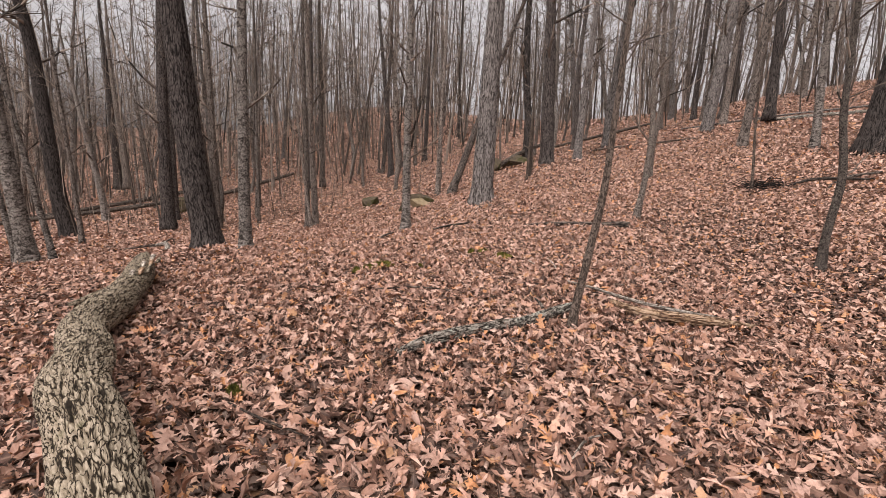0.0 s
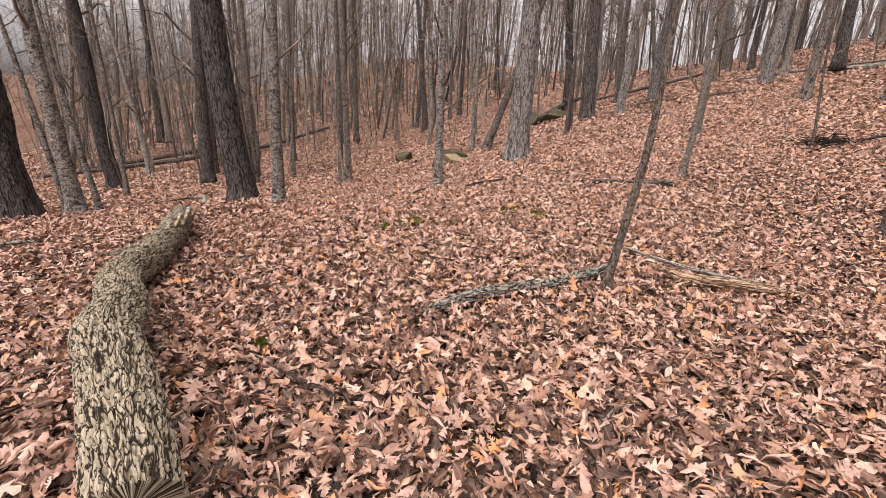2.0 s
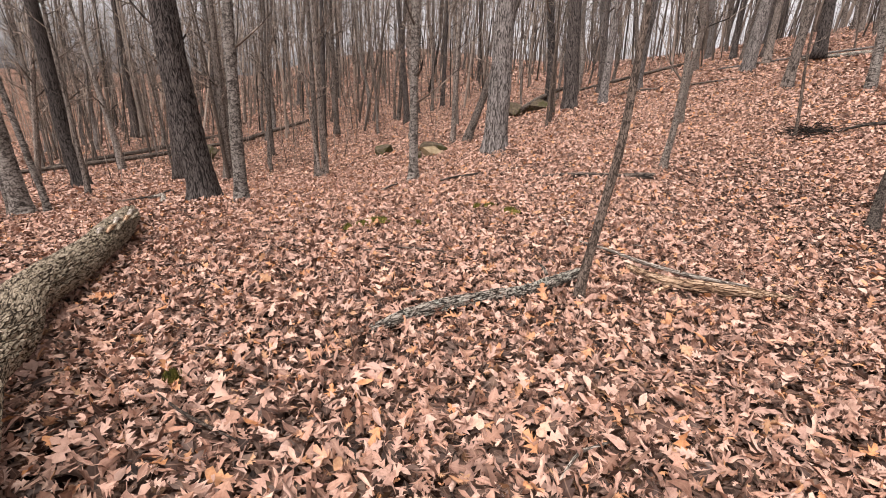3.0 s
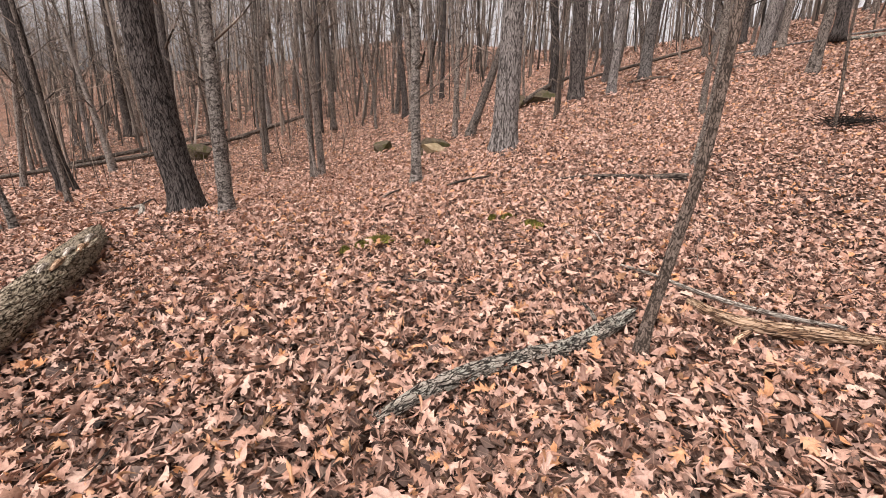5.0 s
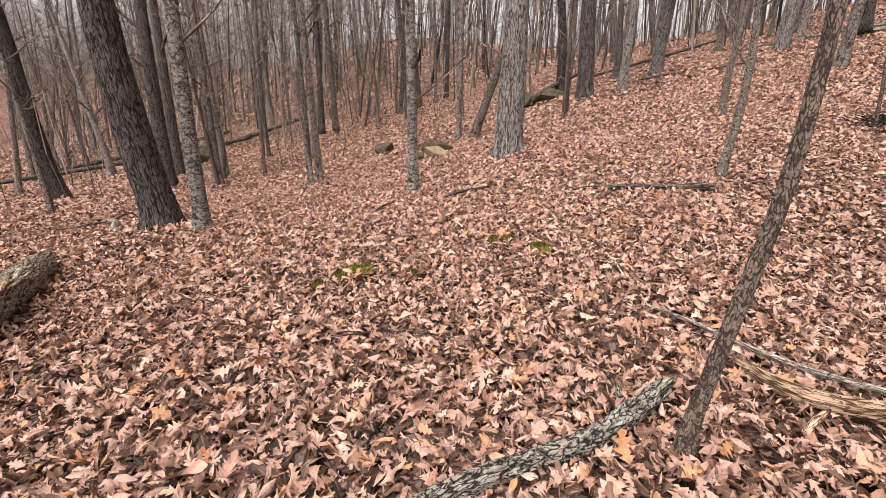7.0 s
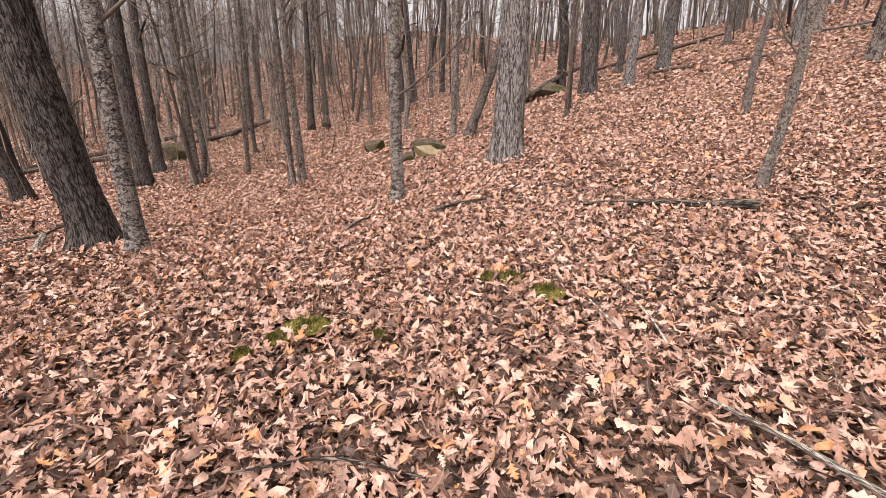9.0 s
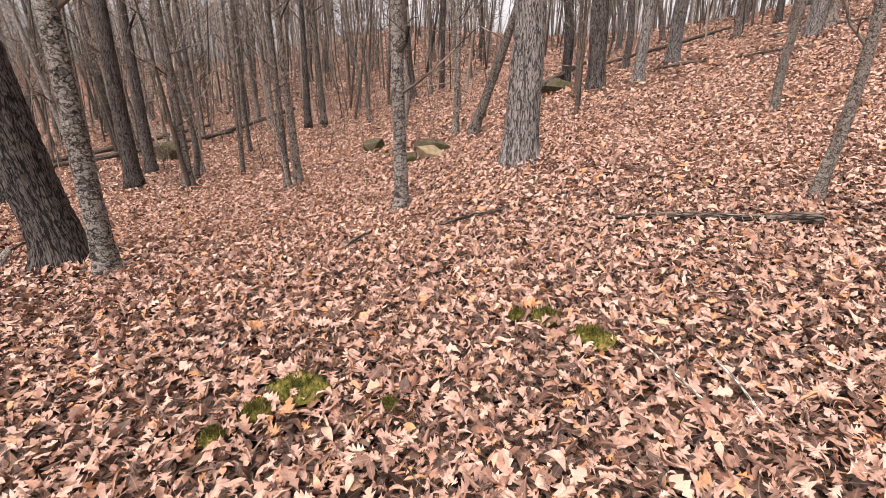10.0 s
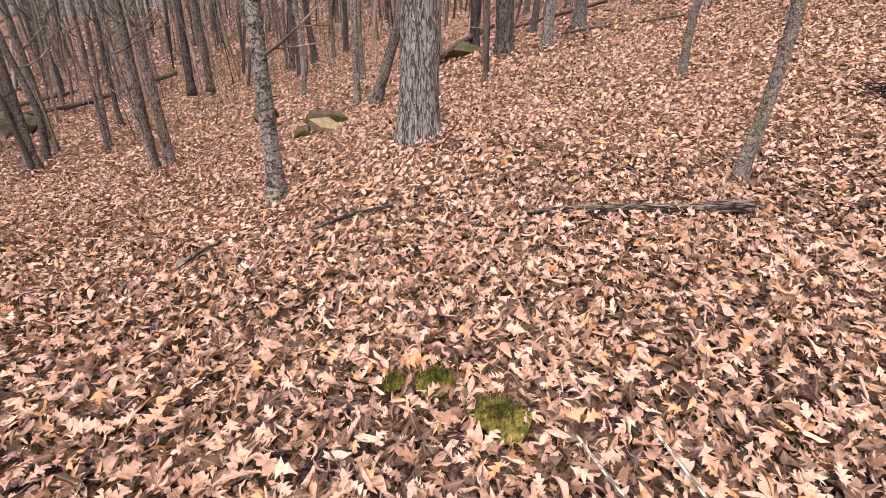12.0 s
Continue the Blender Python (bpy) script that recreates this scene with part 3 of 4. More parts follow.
tree("FOREST", -9.73, 24.12, 0.075, [(0.01, 0, 2), (0.03, 0, 5.3)], 9, 55, 10, False, 10, 0.3, 1.5)
tree("OAK", -33.25, 47.2, 0.4, [(-0.1, 0, 4), (-0.26, -0.2, 14)], 20, 56, 12, False, 14, 0.5, 4, z=hz(-33.25, 47.2) + 1.1)
tree("FOREST", -31.76, 46.4, 0.37, [(-0.2, 0, 4), (-0.5, -0.3, 10)], 18, 57, 12, False, 14, 0.5, 3.5, z=hz(-31.76, 46.4) + 1.1)
tree("FOREST", -14.71, 23.77, 0.06, [(-0.15, -0.1, 1.8), (-0.45, -0.3, 5)], 8, 58, 8, False, 10, 0.3, 1.5)
tree("FOREST", -23.4, 35.49, 0.1, [(-0.08, -0.05, 2.4), (-0.23, -0.15, 7)], 11, 59, 8, False, 12, 0.3, 1.8)
MEASURED = [ob.location.copy() for ob in scene.objects if ob.name.startswith("tree")]

# ---- the woods around: copies of a few grown trees ----
moulds = []
for k in range(9):
    r = (0.06, 0.09, 0.12, 0.15, 0.2, 0.26, 0.1, 0.035, 0.03)[k]
    top = (13, 16, 18, 20, 23, 25, 17, 5, 4.2)[k]
    kind = ("FOREST", "FOREST", "SCALY", "FOREST", "OAK", "GREY", "FOREST", "BROWN", "BROWN")[k]
    gen = np.random.default_rng(100 + k)
    sway = [(gen.normal(0, 0.1), gen.normal(0, 0.1), 1.5), (gen.normal(0, 0.26), gen.normal(0, 0.26), 4.0)]
    moulds.append(tree(kind, 30 + 3 * k, -30, r, sway, top, 200 + k, 9, False, 22 if k < 7 else 10, 0.28 if k < 7 else 0.2, (1.6, 1.8, 2.0, 2.4, 3.0, 3.4, 1.8, 0.9, 0.8)[k], thick=0.012))


def free(x, y, gap):
    return all((x - p.x) ** 2 + (y - p.y) ** 2 > gap * gap for p in MEASURED)


def open_view(x, y):
    """True where the woods are thinner: the near clearing, and the gap that lets the low sky through."""
    az = math.degrees(math.atan2(x, y))
    d = math.hypot(x, y - 3)
    return d < 23 or (x > -6 and x < 9 and y < 27 and y > 0) or (-52 < az < -43 and d > 26)


placed = 0
while placed < 275:
    # about one in eight draws lies out of view, added to close off light
    d, az = 12 + 70 * rng.random() ** 0.62, rng.uniform(-58, 52) if rng.random() < 0.88 else rng.uniform(60, 300)
    x, y = d * math.sin(radians(az)), 3 + d * math.cos(radians(az))
    thin = rng.random() < 0.42 and d > 14 and (x < -3 or d > 22)
    if not free(x, y, 1.2) or (open_view(x, y) and not (thin and (x < -4.5 or d > 19) and not -52 < az < -43)):
        continue
    if abs(az) > 60 and d < 16:
        continue
    k = int(rng.choice([7, 8, 0])) if thin and d < 23 else int(rng.choice(9, p=[.15, .16, .13, .15, .09, .06, .14, .06, .06]))
    s = rng.uniform(0.85, 1.2)
    t = copy_thing(moulds[k], pose(x, y, hz(x, y) - 0.05, rng.normal(0, 2.4), rng.normal(0, 2.4), rng.uniform(0, 360)))
    t.scale = (s, s, s)
    placed += 1

# ---- far woods on the slopes beyond ----
def woods(name, label, n, near, deep, power, tall, thick, arms, twigs, low, gen, fine):
    """A stand of many bare, slightly bowed stems with rising arms and fine twigs, as one mesh."""
    d, az = near + deep * gen.random(n) ** power, np.radians(gen.uniform(-66, 58, n))
    x, y = d * np.sin(az), 3 + d * np.cos(az)
    gap = (np.degrees(az) > -50) & (np.degrees(az) < -46.5) & (gen.random(n) < 0.8)
    # the open slope on the climbing side keeps clear of brush
    gap |= (x > -2.5 + 0.1 * y) & (d < 34) & (gen.random(n) < 0.9)
    x, y = x[~gap], y[~gap]
    n = len(x)
    t = gen.uniform(*tall, n)
    foot = np.stack([x, y, height(x, y) - 0.15], -1)
    tilt = gen.normal(0, 0.07, (n, 2))
    bow = gen.normal(0, 0.02, (n, 2))
    r = gen.uniform(thick[0] ** 0.5, thick[1] ** 0.5, n) ** 2

    def along(s):
        side = tilt * (t * s)[:, None] + bow * (t * np.sin(s * math.pi))[:, None] * 1.5
        return foot + np.stack([side[:, 0], side[:, 1], t * s], -1)

    cuts = [np.full(n, c) for c in (0.0, 0.3, 0.62, 1.0)]
    S = [sticks(along(a), along(b), r * (1 - 0.85 * a), r * (1 - 0.85 * b), 3) for a, b in zip(cuts, cuts[1:])]
    A0, A1, AR, P0, P1, R0 = [], [], [], [], [], []
    for k in range(arms):
        s = gen.uniform(low, 0.97, n)
        b0 = along(s)
        a = gen.uniform(0, 6.283, n)
        e = np.stack([np.cos(a), np.sin(a), gen.uniform(0.1, 1.1, n)], -1)
        e /= np.linalg.norm(e, axis=1)[:, None]
        ln = np.minimum(t, 15) * gen.uniform(0.10, 0.34, n) * (1.3 - 0.8 * s)
        mid = b0 + e * (ln * 0.5)[:, None]
        e2 = e + (0, 0, 0.45) + gen.normal(0, 0.25, (n, 3))
        e2 /= np.linalg.norm(e2, axis=1)[:, None]
        end = mid + e2 * (ln * 0.6)[:, None]
        rr = np.maximum(r * 0.3 * (1.2 - s), fine * 1.6)
        A0.append(b0), A1.append(mid), AR.append(rr)
        P0.append(mid), P1.append(end), R0.append(rr * 0.75)
        for q in range(twigs):
            f = e2 + gen.normal(0, 0.6, (n, 3))
            f /= np.linalg.norm(f, axis=1)[:, None]
            u = gen.uniform(0.2, 0.95, n)[:, None]
            c0 = b0 + (mid - b0) * u if q % 2 else mid + (end - mid) * u
            P0.append(c0), P1.append(c0 + f * (ln * gen.uniform(0.25, 0.6, n))[:, None]), R0.append(rr * 0.45)
    S.append(sticks(np.concatenate(A0), np.concatenate(A1), np.concatenate(AR), np.concatenate(AR) * 0.75, 3))
    V, T, off = [], [], 0
    for v, q in S:
        V.append(v), T.extend([q[:, [0, 1, 2]] + off, q[:, [0, 2, 3]] + off])
        off += len(v)
    tv, tt = spikes(np.concatenate(P0), np.concatenate(P1), np.maximum(np.concatenate(R0), fine))
    return tagged(new(name, mesh_from(name, np.concatenate(V + [tv]), np.concatenate(T + [tt + off]), TWIG)), label, "woods", kind="stuff")


gen = np.random.default_rng(51)
woods("far_woods", "distant leafless winter woods on the hillside", 900, 50, 100, 0.9, (17, 28), (0.05, 0.17), 17, 6, 0.3, gen, 0.013)
woods("far_woods", "leafless woods beyond the ravine", 220, 29, 30, 0.8, (10, 20), (0.03, 0.12), 16, 6, 0.25, gen, 0.008)
woods("underbrush", "thicket of thin bare saplings among the trees", 760, 21, 50, 0.8, (1.5, 6.5), (0.008, 0.028), 8, 4, 0.15, gen, 0.004)


# ---- fallen logs and branches ----
def log(name, label, category, points, radii, mat, sides=24, step=0.06, relief=0.006, grain=(0.03, 0.12), jag=0.08, seed=1, lift=-0.03):
    """A fallen stem: points are x, y and the height of its middle above the ground."""
    p = [(x, y, hz(x, y) + h + lift) for x, y, h in points]
    path, t = smooth_path(p, step)
    r = np.interp(np.linspace(0, 1, len(path)), np.linspace(0, 1, len(radii)), radii)
    base = Vector(path[0])
    root = new(name)
    root.location = base
    v, q, uv, plate = tube(path - np.array(base), r, sides, relief, grain, seed, 0.0, jag)
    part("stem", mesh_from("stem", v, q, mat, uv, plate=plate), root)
    return tagged(root, label, category)


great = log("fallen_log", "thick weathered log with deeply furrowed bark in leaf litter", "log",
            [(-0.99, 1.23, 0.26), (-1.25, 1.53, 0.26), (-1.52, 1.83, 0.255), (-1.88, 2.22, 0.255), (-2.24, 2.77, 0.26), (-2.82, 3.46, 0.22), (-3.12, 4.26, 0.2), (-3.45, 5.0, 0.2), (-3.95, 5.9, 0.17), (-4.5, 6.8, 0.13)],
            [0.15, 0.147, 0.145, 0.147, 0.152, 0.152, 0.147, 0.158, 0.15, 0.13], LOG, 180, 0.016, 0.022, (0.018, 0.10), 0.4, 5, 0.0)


def side_stem(parent, name, points, radii, mat, sides=12, step=0.05, label="", seed=3):
    """A branch stub of a log, in world places, as a part of it."""
    path, t = smooth_path([(x, y, hz(x, y) + h) for x, y, h in points], step)
    r = np.interp(np.linspace(0, 1, len(path)), np.linspace(0, 1, len(radii)), radii)
    v, q, uv, plate = tube(path - np.array(parent.location), r, sides, 0.006, (0.03, 0.1), seed, 0.0, 0.05)
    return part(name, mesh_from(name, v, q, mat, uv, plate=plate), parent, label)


side_stem(great, "branch", [(-3.95, 4.7, 0.05), (-3.8, 4.85, 0.1), (-3.52, 5.05, 0.2)], [0.035, 0.05, 0.055], LOG, label="broken side branch")
for k in range(7):
    sx, sy = -3.3 - 0.07 * k + 0.05 * (k % 3), 4.75 + 0.17 * k
    side_stem(great, "splinter", [(sx, sy, 0.30 + 0.02 * (k % 2)), (sx - 0.08, sy + 0.16, 0.35 - 0.02 * (k % 3)), (sx - 0.17, sy + 0.34, 0.32)], [0.012, 0.028, 0.012],
              (BLEACHED, PALE, LOG)[k % 3], 9, 0.04, "loose splintered wood", 6 + k)

bough = log("fallen_branch", "lichen-flecked fallen branch half sunk in leaves", "branch",
            [(-0.34, 3.45, 0.05), (-0.12, 3.67, 0.065), (0.17, 3.88, 0.07), (0.51, 4.06, 0.075), (0.77, 4.19, 0.075), (1.05, 4.41, 0.08), (1.3, 4.64, 0.085)],
            [0.03, 0.045, 0.05, 0.046, 0.05, 0.055, 0.045], MOSSLOG, 48, 0.016, 0.022, (0.025, 0.1), 0.12, 2)
side_stem(bough, "stub", [(0.52, 4.1, 0.08), (0.55, 4.02, 0.12), (0.56, 3.97, 0.15)], [0.018, 0.014, 0.008], MOSSLOG, 8, 0.03, "broken side stub", 5)
side_stem(bough, "stub", [(1.02, 4.48, 0.1), (1.0, 4.56, 0.13), (0.97, 4.63, 0.14)], [0.016, 0.012, 0.007], MOSSLOG, 8, 0.03, "broken side stub", 6)
log("rotten_log", "barkless orange-brown rotting log split open in the leaves", "log",
    [(1.9, 4.98, 0.08), (2.03, 4.68, 0.085), (2.35, 4.55, 0.085), (2.7, 4.5, 0.08), (3.1, 4.46, 0.06)], [0.03, 0.046, 0.05, 0.046, 0.022], PALE, 32, 0.025, 0.02, (0.03, 0.3), 0.1, 4)
log("stick", "pale bare stick lying beside the rotting log", "stick",
    [(1.6, 5.75, 0.06), (1.82, 5.46, 0.08), (2.15, 5.01, 0.09), (2.5, 4.76, 0.09), (2.85, 4.64, 0.08)], [0.01, 0.016, 0.02, 0.02, 0.012], BLEACHED, 12, 0.04, 0.004, (0.02, 0.2), 0.04, 6)
log("wood_chip", "short pale splinter of wood on the leaves", "wood chip", [(1.9, 4.35, 0.07), (2.0, 4.43, 0.08), (2.11, 4.51, 0.08)], [0.016, 0.02, 0.016], PALE, 10, 0.03, 0.006, (0.02, 0.1), 0.03, 7)
log("fallen_pole", "long dark fallen pole lying on the slope", "branch",
    [(1.62, 9.25, 0.03), (2.1, 9.12, 0.06), (2.6, 9.02, 0.065), (3.04, 8.95, 0.06)], [0.018, 0.034, 0.036, 0.032], DARKWOOD, 20, 0.04, 0.01, (0.03, 0.2), 0.08, 8)
log("fallen_pole", "short dark rotten piece of wood on the leaves", "branch", [(3.06, 8.94, 0.06), (3.25, 8.91, 0.07), (3.5, 8.87, 0.075)], [0.04, 0.055, 0.06], DARKWOOD, 20, 0.03, 0.014, (0.03, 0.2), 0.08, 9)
log("stick", "thin brown stick on the leaves", "stick", [(-0.22, 9.55, 0.105), (0.1, 9.68, 0.115), (0.5, 9.75, 0.105)], [0.018, 0.025, 0.018], DARKWOOD, 10, 0.05, 0.004, (0.02, 0.1), 0.03, 10)
log("stick", "short dark stick poking from the leaves", "stick", [(-1.32, 9.2, 0.065), (-1.2, 9.34, 0.115), (-1.05, 9.5, 0.145)], [0.02, 0.022, 0.012], DARKWOOD, 10, 0.04, 0.004, (0.02, 0.1), 0.03, 11)
log("stick", "pale forked twig on the leaves", "stick", [(0.72, 2.2, 0.06), (0.84, 2.36, 0.075), (1.0, 2.46, 0.06)], [0.006, 0.008, 0.005], BLEACHED, 8, 0.03, 0.002, (0.02, 0.1), 0.02, 12)
log("stick", "thin brown twig on the leaves", "stick", [(-1.25, 2.55, 0.075), (-1.0, 2.4, 0.08), (-0.72, 2.3, 0.065)], [0.006, 0.008, 0.005], BROWN, 8, 0.03, 0.002, (0.02, 0.1), 0.02, 13)
log("stick", "pale twig on the leaves", "stick", [(1.35, 6.35, 0.065), (1.27, 6.6, 0.075), (1.22, 6.85, 0.065)], [0.006, 0.009, 0.005], BLEACHED, 8, 0.03, 0.002, (0.02, 0.1), 0.02, 14)
log("stick", "pale twig on the leaves", "stick", [(1.58, 6.3, 0.065), (1.58, 6.55, 0.075), (1.56, 6.85, 0.065)], [0.006, 0.009, 0.005], BLEACHED, 8, 0.03, 0.002, (0.02, 0.1), 0.02, 15)
log("stick", "thin dark twig on the leaves", "stick", [(-0.75, 5.1, 0.075), (-0.3, 5.2, 0.075), (0.1, 5.12, 0.075)], [0.005, 0.009, 0.005], DARKWOOD, 8, 0.04, 0.002, (0.02, 0.1), 0.02, 16)
log("stick", "grey stick in leaf litter", "stick", [(-6.6, 5.1, 0.075), (-6.1, 5.38, 0.095), (-5.7, 5.58, 0.085)], [0.02, 0.03, 0.02], MOSSLOG, 12, 0.06, 0.006, (0.03, 0.1), 0.03, 17)

# bleached broken branch by the foot of the oak
snag = log("dead_branch", "bleached broken branch lying by the foot of an oak", "branch",
           [(-7.0, 10.6, 0.03), (-6.35, 10.1, 0.12), (-5.85, 9.6, 0.14), (-5.5, 9.05, 0.02)], [0.015, 0.03, 0.045, 0.05], BLEACHED, 14, 0.06, 0.008, (0.03, 0.1), 0.05, 18)
side_stem(snag, "branch", [(-6.4, 10.15, 0.1), (-6.9, 9.9, 0.06), (-7.4, 9.95, 0.03)], [0.022, 0.016, 0.008], DARKWOOD, 8)
side_stem(snag, "branch", [(-6.1, 9.85, 0.12), (-6.2, 10.4, 0.2), (-6.5, 11.0, 0.05)], [0.022, 0.016, 0.008], DARKWOOD, 8)

# far fallen trunks
log("fallen_log", "long dark fallen trunk across the ravine", "log", [(-17.6, 35.4, 0.3), (-16.6, 38.0, 0.35), (-13.6, 41.5, 0.6)], [0.13, 0.17, 0.12], DARKWOOD, 12, 0.4, 0.02, (0.1, 0.4), 0.2, 19)
log("fallen_log", "long dark fallen trunk in the valley", "log", [(-30, 33, 0.4), (-24, 38, 0.5), (-20, 41, 0.6)], [0.14, 0.17, 0.1], DARKWOOD, 10, 0.5, 0.02, (0.1, 0.4), 0.2, 20)
log("fallen_log", "long dark fallen trunk in the valley", "log", [(-27, 27, 0.4), (-21, 31, 0.5), (-16, 36, 0.4)], [0.12, 0.15, 0.1], DARKWOOD, 10, 0.5, 0.02, (0.1, 0.4), 0.2, 21)
log("fallen_log", "mossy fallen trunk on the ridge", "log", [(15.6, 24.6, 0.1), (16.8, 22.9, 0.1), (18.6, 21.0, 0.1)], [0.08, 0.1, 0.07], MOSSLOG, 12, 0.3, 0.02, (0.1, 0.4), 0.2, 22)
log("fallen_log", "pale fallen pole on the ridge", "log", [(13.5, 27.8, 0.1), (17.5, 24.5, 0.15), (22.0, 21.5, 0.1)], [0.04, 0.05, 0.04], GREY, 10, 0.5, 0.01, (0.1, 0.4), 0.1, 23)
log("fallen_log", "weathered fallen trunk propped on a rock pile", "log", [(3.0, 26.0, 0.3), (4.0, 27.2, 0.55), (5.8, 29.5, 0.7)], [0.12, 0.12, 0.08], DARKWOOD, 14, 0.25, 0.02, (0.1, 0.4), 0.2, 24)
log("fallen_log", "dark fallen trunk on the upper slope", "log", [(7.0, 33.0, 0.1), (11.0, 33.5, 0.2), (16.0, 36.5, 0.1)], [0.08, 0.1, 0.07], DARKWOOD, 10, 0.5, 0.02, (0.1, 0.4), 0.2, 25)
log("fallen_log", "dark fallen pole on the slope", "branch", [(7.6, 25.0, 0.06), (8.3, 24.1, 0.1), (8.9, 23.3, 0.06)], [0.05, 0.06, 0.04], DARKWOOD, 10, 0.2, 0.01, (0.05, 0.3), 0.1, 26)
log("fallen_log", "dark fallen pole on the slope", "branch", [(9.2, 22.3, 0.05), (10.1, 21.7, 0.08), (11.0, 21.2, 0.05)], [0.03, 0.04, 0.03], DARKWOOD, 10, 0.2, 0.01, (0.05, 0.3), 0.1, 27)
log("fallen_branch", "dark fallen branches on the leafy bank", "branch", [(7.8, 11.0, 0.03), (8.6, 11.05, 0.1), (9.5, 10.5, 0.06)], [0.02, 0.035, 0.025], DARKWOOD, 12, 0.08, 0.008, (0.03, 0.2), 0.06, 28)
log("fallen_branch", "dark fallen branches on the leafy bank", "branch", [(8.5, 10.5, 0.03), (9.2, 10.8, 0.1), (10.0, 10.9, 0.06)], [0.02, 0.035, 0.025], DARKWOOD, 12, 0.08, 0.008, (0.03, 0.2), 0.06, 29)


# ---- rocks ----
def rock(x, y, size, label, seed, sink=0.3, turn=0, tilt=0, mat=ROCK, planes=9):
    """A broken block: a ball cut flat against a few planes, then roughened."""
    bm = bmesh.new()
    bmesh.ops.create_icosphere(bm, subdivisions=5, radius=1)
    p = np.array([v.co for v in bm.verts])
    gen = np.random.default_rng(seed)
    for _ in range(planes):
        d = gen.normal(0, 1, 3)
        d /= np.linalg.norm(d)
        over = (p @ d - gen.uniform(0.35, 0.6)).clip(0)
        p = p - d * over[:, None]
    p = p * 1.5
    n1 = vnoise(p * 1.3 + seed * 5.1 + 8) - 0.5
    n2 = vnoise(p * 5 + seed * 2.3 + 8) - 0.5
    p = p * (1 + 0.16 * n1 + 0.07 * n2)[:, None] * np.array(size)
    for v, c in zip(bm.verts, p):
        v.co = c
    me = bpy.data.meshes.new("rock")
    bm.to_mesh(me)
    bm.free()
    me.materials.append(mat)
    for f in me.polygons:
        f.use_smooth = True
    ob = new("rock", me)
    ob.matrix_basis = pose(x, y, hz(x, y) + size[2] * (0.5 - sink), tilt, 0, turn)
    return tagged(ob, label, "rock", "rocks on the slope")


rock(-1.0, 17.1, (0.34, 0.32, 0.24), "flat tan sandstone rock tilted among leaves", 1, 0.02, 20, 38, TAN_ROCK, 11)
rock(-1.45, 17.1, (0.2, 0.3, 0.24), "dark mossy rock half buried in leaves", 2, 0.25, -20)
rock(-0.8, 17.6, (0.42, 0.2, 0.3), "dark mossy rock half buried in leaves", 3, 0.0, 10)
rock(-3.9, 23.6, (0.45, 0.35, 0.35), "grey mossy rock half buried in leaves", 4, 0.2, 40)
rock(-17.0, 30.6, (1.0, 0.7, 0.55), "green mossy boulder in the ravine", 5, 0.35, 15)
rock(3.9, 27.0, (0.7, 0.6, 0.55), "brown boulder under a fallen trunk", 6, 0.25, 0)
rock(2.6, 26.8, (0.6, 0.5, 0.4), "brown boulder on the slope", 7, 0.25, 50)


# ---- moss patches ----
def moss(x, y, sx, sy, seed, turn=0):
    """A low cushion with a ragged edge, set with tiny shoots."""
    gen = np.random.default_rng(seed)
    rings, spokes = 10, 40
    ang = np.linspace(0, 2 * np.pi, spokes, endpoint=False)
    edge = 0.7 + 0.6 * vnoise(np.stack([np.cos(ang) * 1.8 + seed, np.sin(ang) * 1.8 + 4, 0 * ang], -1))
    t = np.linspace(0.02, 1, rings)[:, None]
    px, py = t * edge * np.cos(ang) * sx, t * edge * np.sin(ang) * sy
    c, s = math.cos(radians(turn)), math.sin(radians(turn))
    wx, wy = x + c * px - s * py, y + s * px + c * py
    z = height(wx, wy) + 0.035 * (1 - t**3) + 0.035 * (vnoise(np.stack([wx * 14, wy * 14, 0 * wx], -1)) - 0.4)
    v = np.stack([wx - x, wy - y, z - hz(x, y)], -1).reshape(-1, 3)
    i, j = np.meshgrid(np.arange(rings - 1), np.arange(spokes), indexing="ij")
    a, b = (i * spokes + j).ravel(), (i * spokes + (j + 1) % spokes).ravel()
    root = new("moss_patch")
    root.location = (x, y, hz(x, y))
    part("cushion", mesh_from("cushion", v, np.stack([a, b, b + spokes, a + spokes], -1), MOSS), root)
    pick = gen.integers(0, len(v), 600)
    p0 = v[pick] + gen.normal(0, 0.008, (600, 3)) * (1, 1, 0) - (0, 0, 0.004)
    d = gen.normal(0, 0.35, (600, 3)) + (0, 0, 1)
    sv, sq = sticks(p0, p0 + d * gen.uniform(0.012, 0.03, 600)[:, None], np.full(600, 0.0035), np.full(600, 0.001), 3)
    tagged(part("tuft", mesh_from("tuft", sv, sq, MOSS), root), kind="stuff")
    return tagged(root, "green and olive moss cushion showing through leaves", "moss", "moss patches")


MOSSES = [(0.66, 7.3, 0.13, 0.12), (0.45, 7.33, 0.08, 0.06), (0.92, 7.02, 0.17, 0.2), (-0.86, 6.5, 0.2, 0.26), (-1.03, 6.3, 0.1, 0.12), (-1.16, 6.1, 0.09, 0.07),
          (-0.32, 6.34, 0.06, 0.06), (-1.3, 2.75, 0.06, 0.05)]
MOSSES = [(x, y, sx * 0.72, sy * 0.72) for x, y, sx, sy in MOSSES]
for k, (x, y, sx, sy) in enumerate(MOSSES):
    moss(x, y, sx, sy, 31 + k, 20 * k)

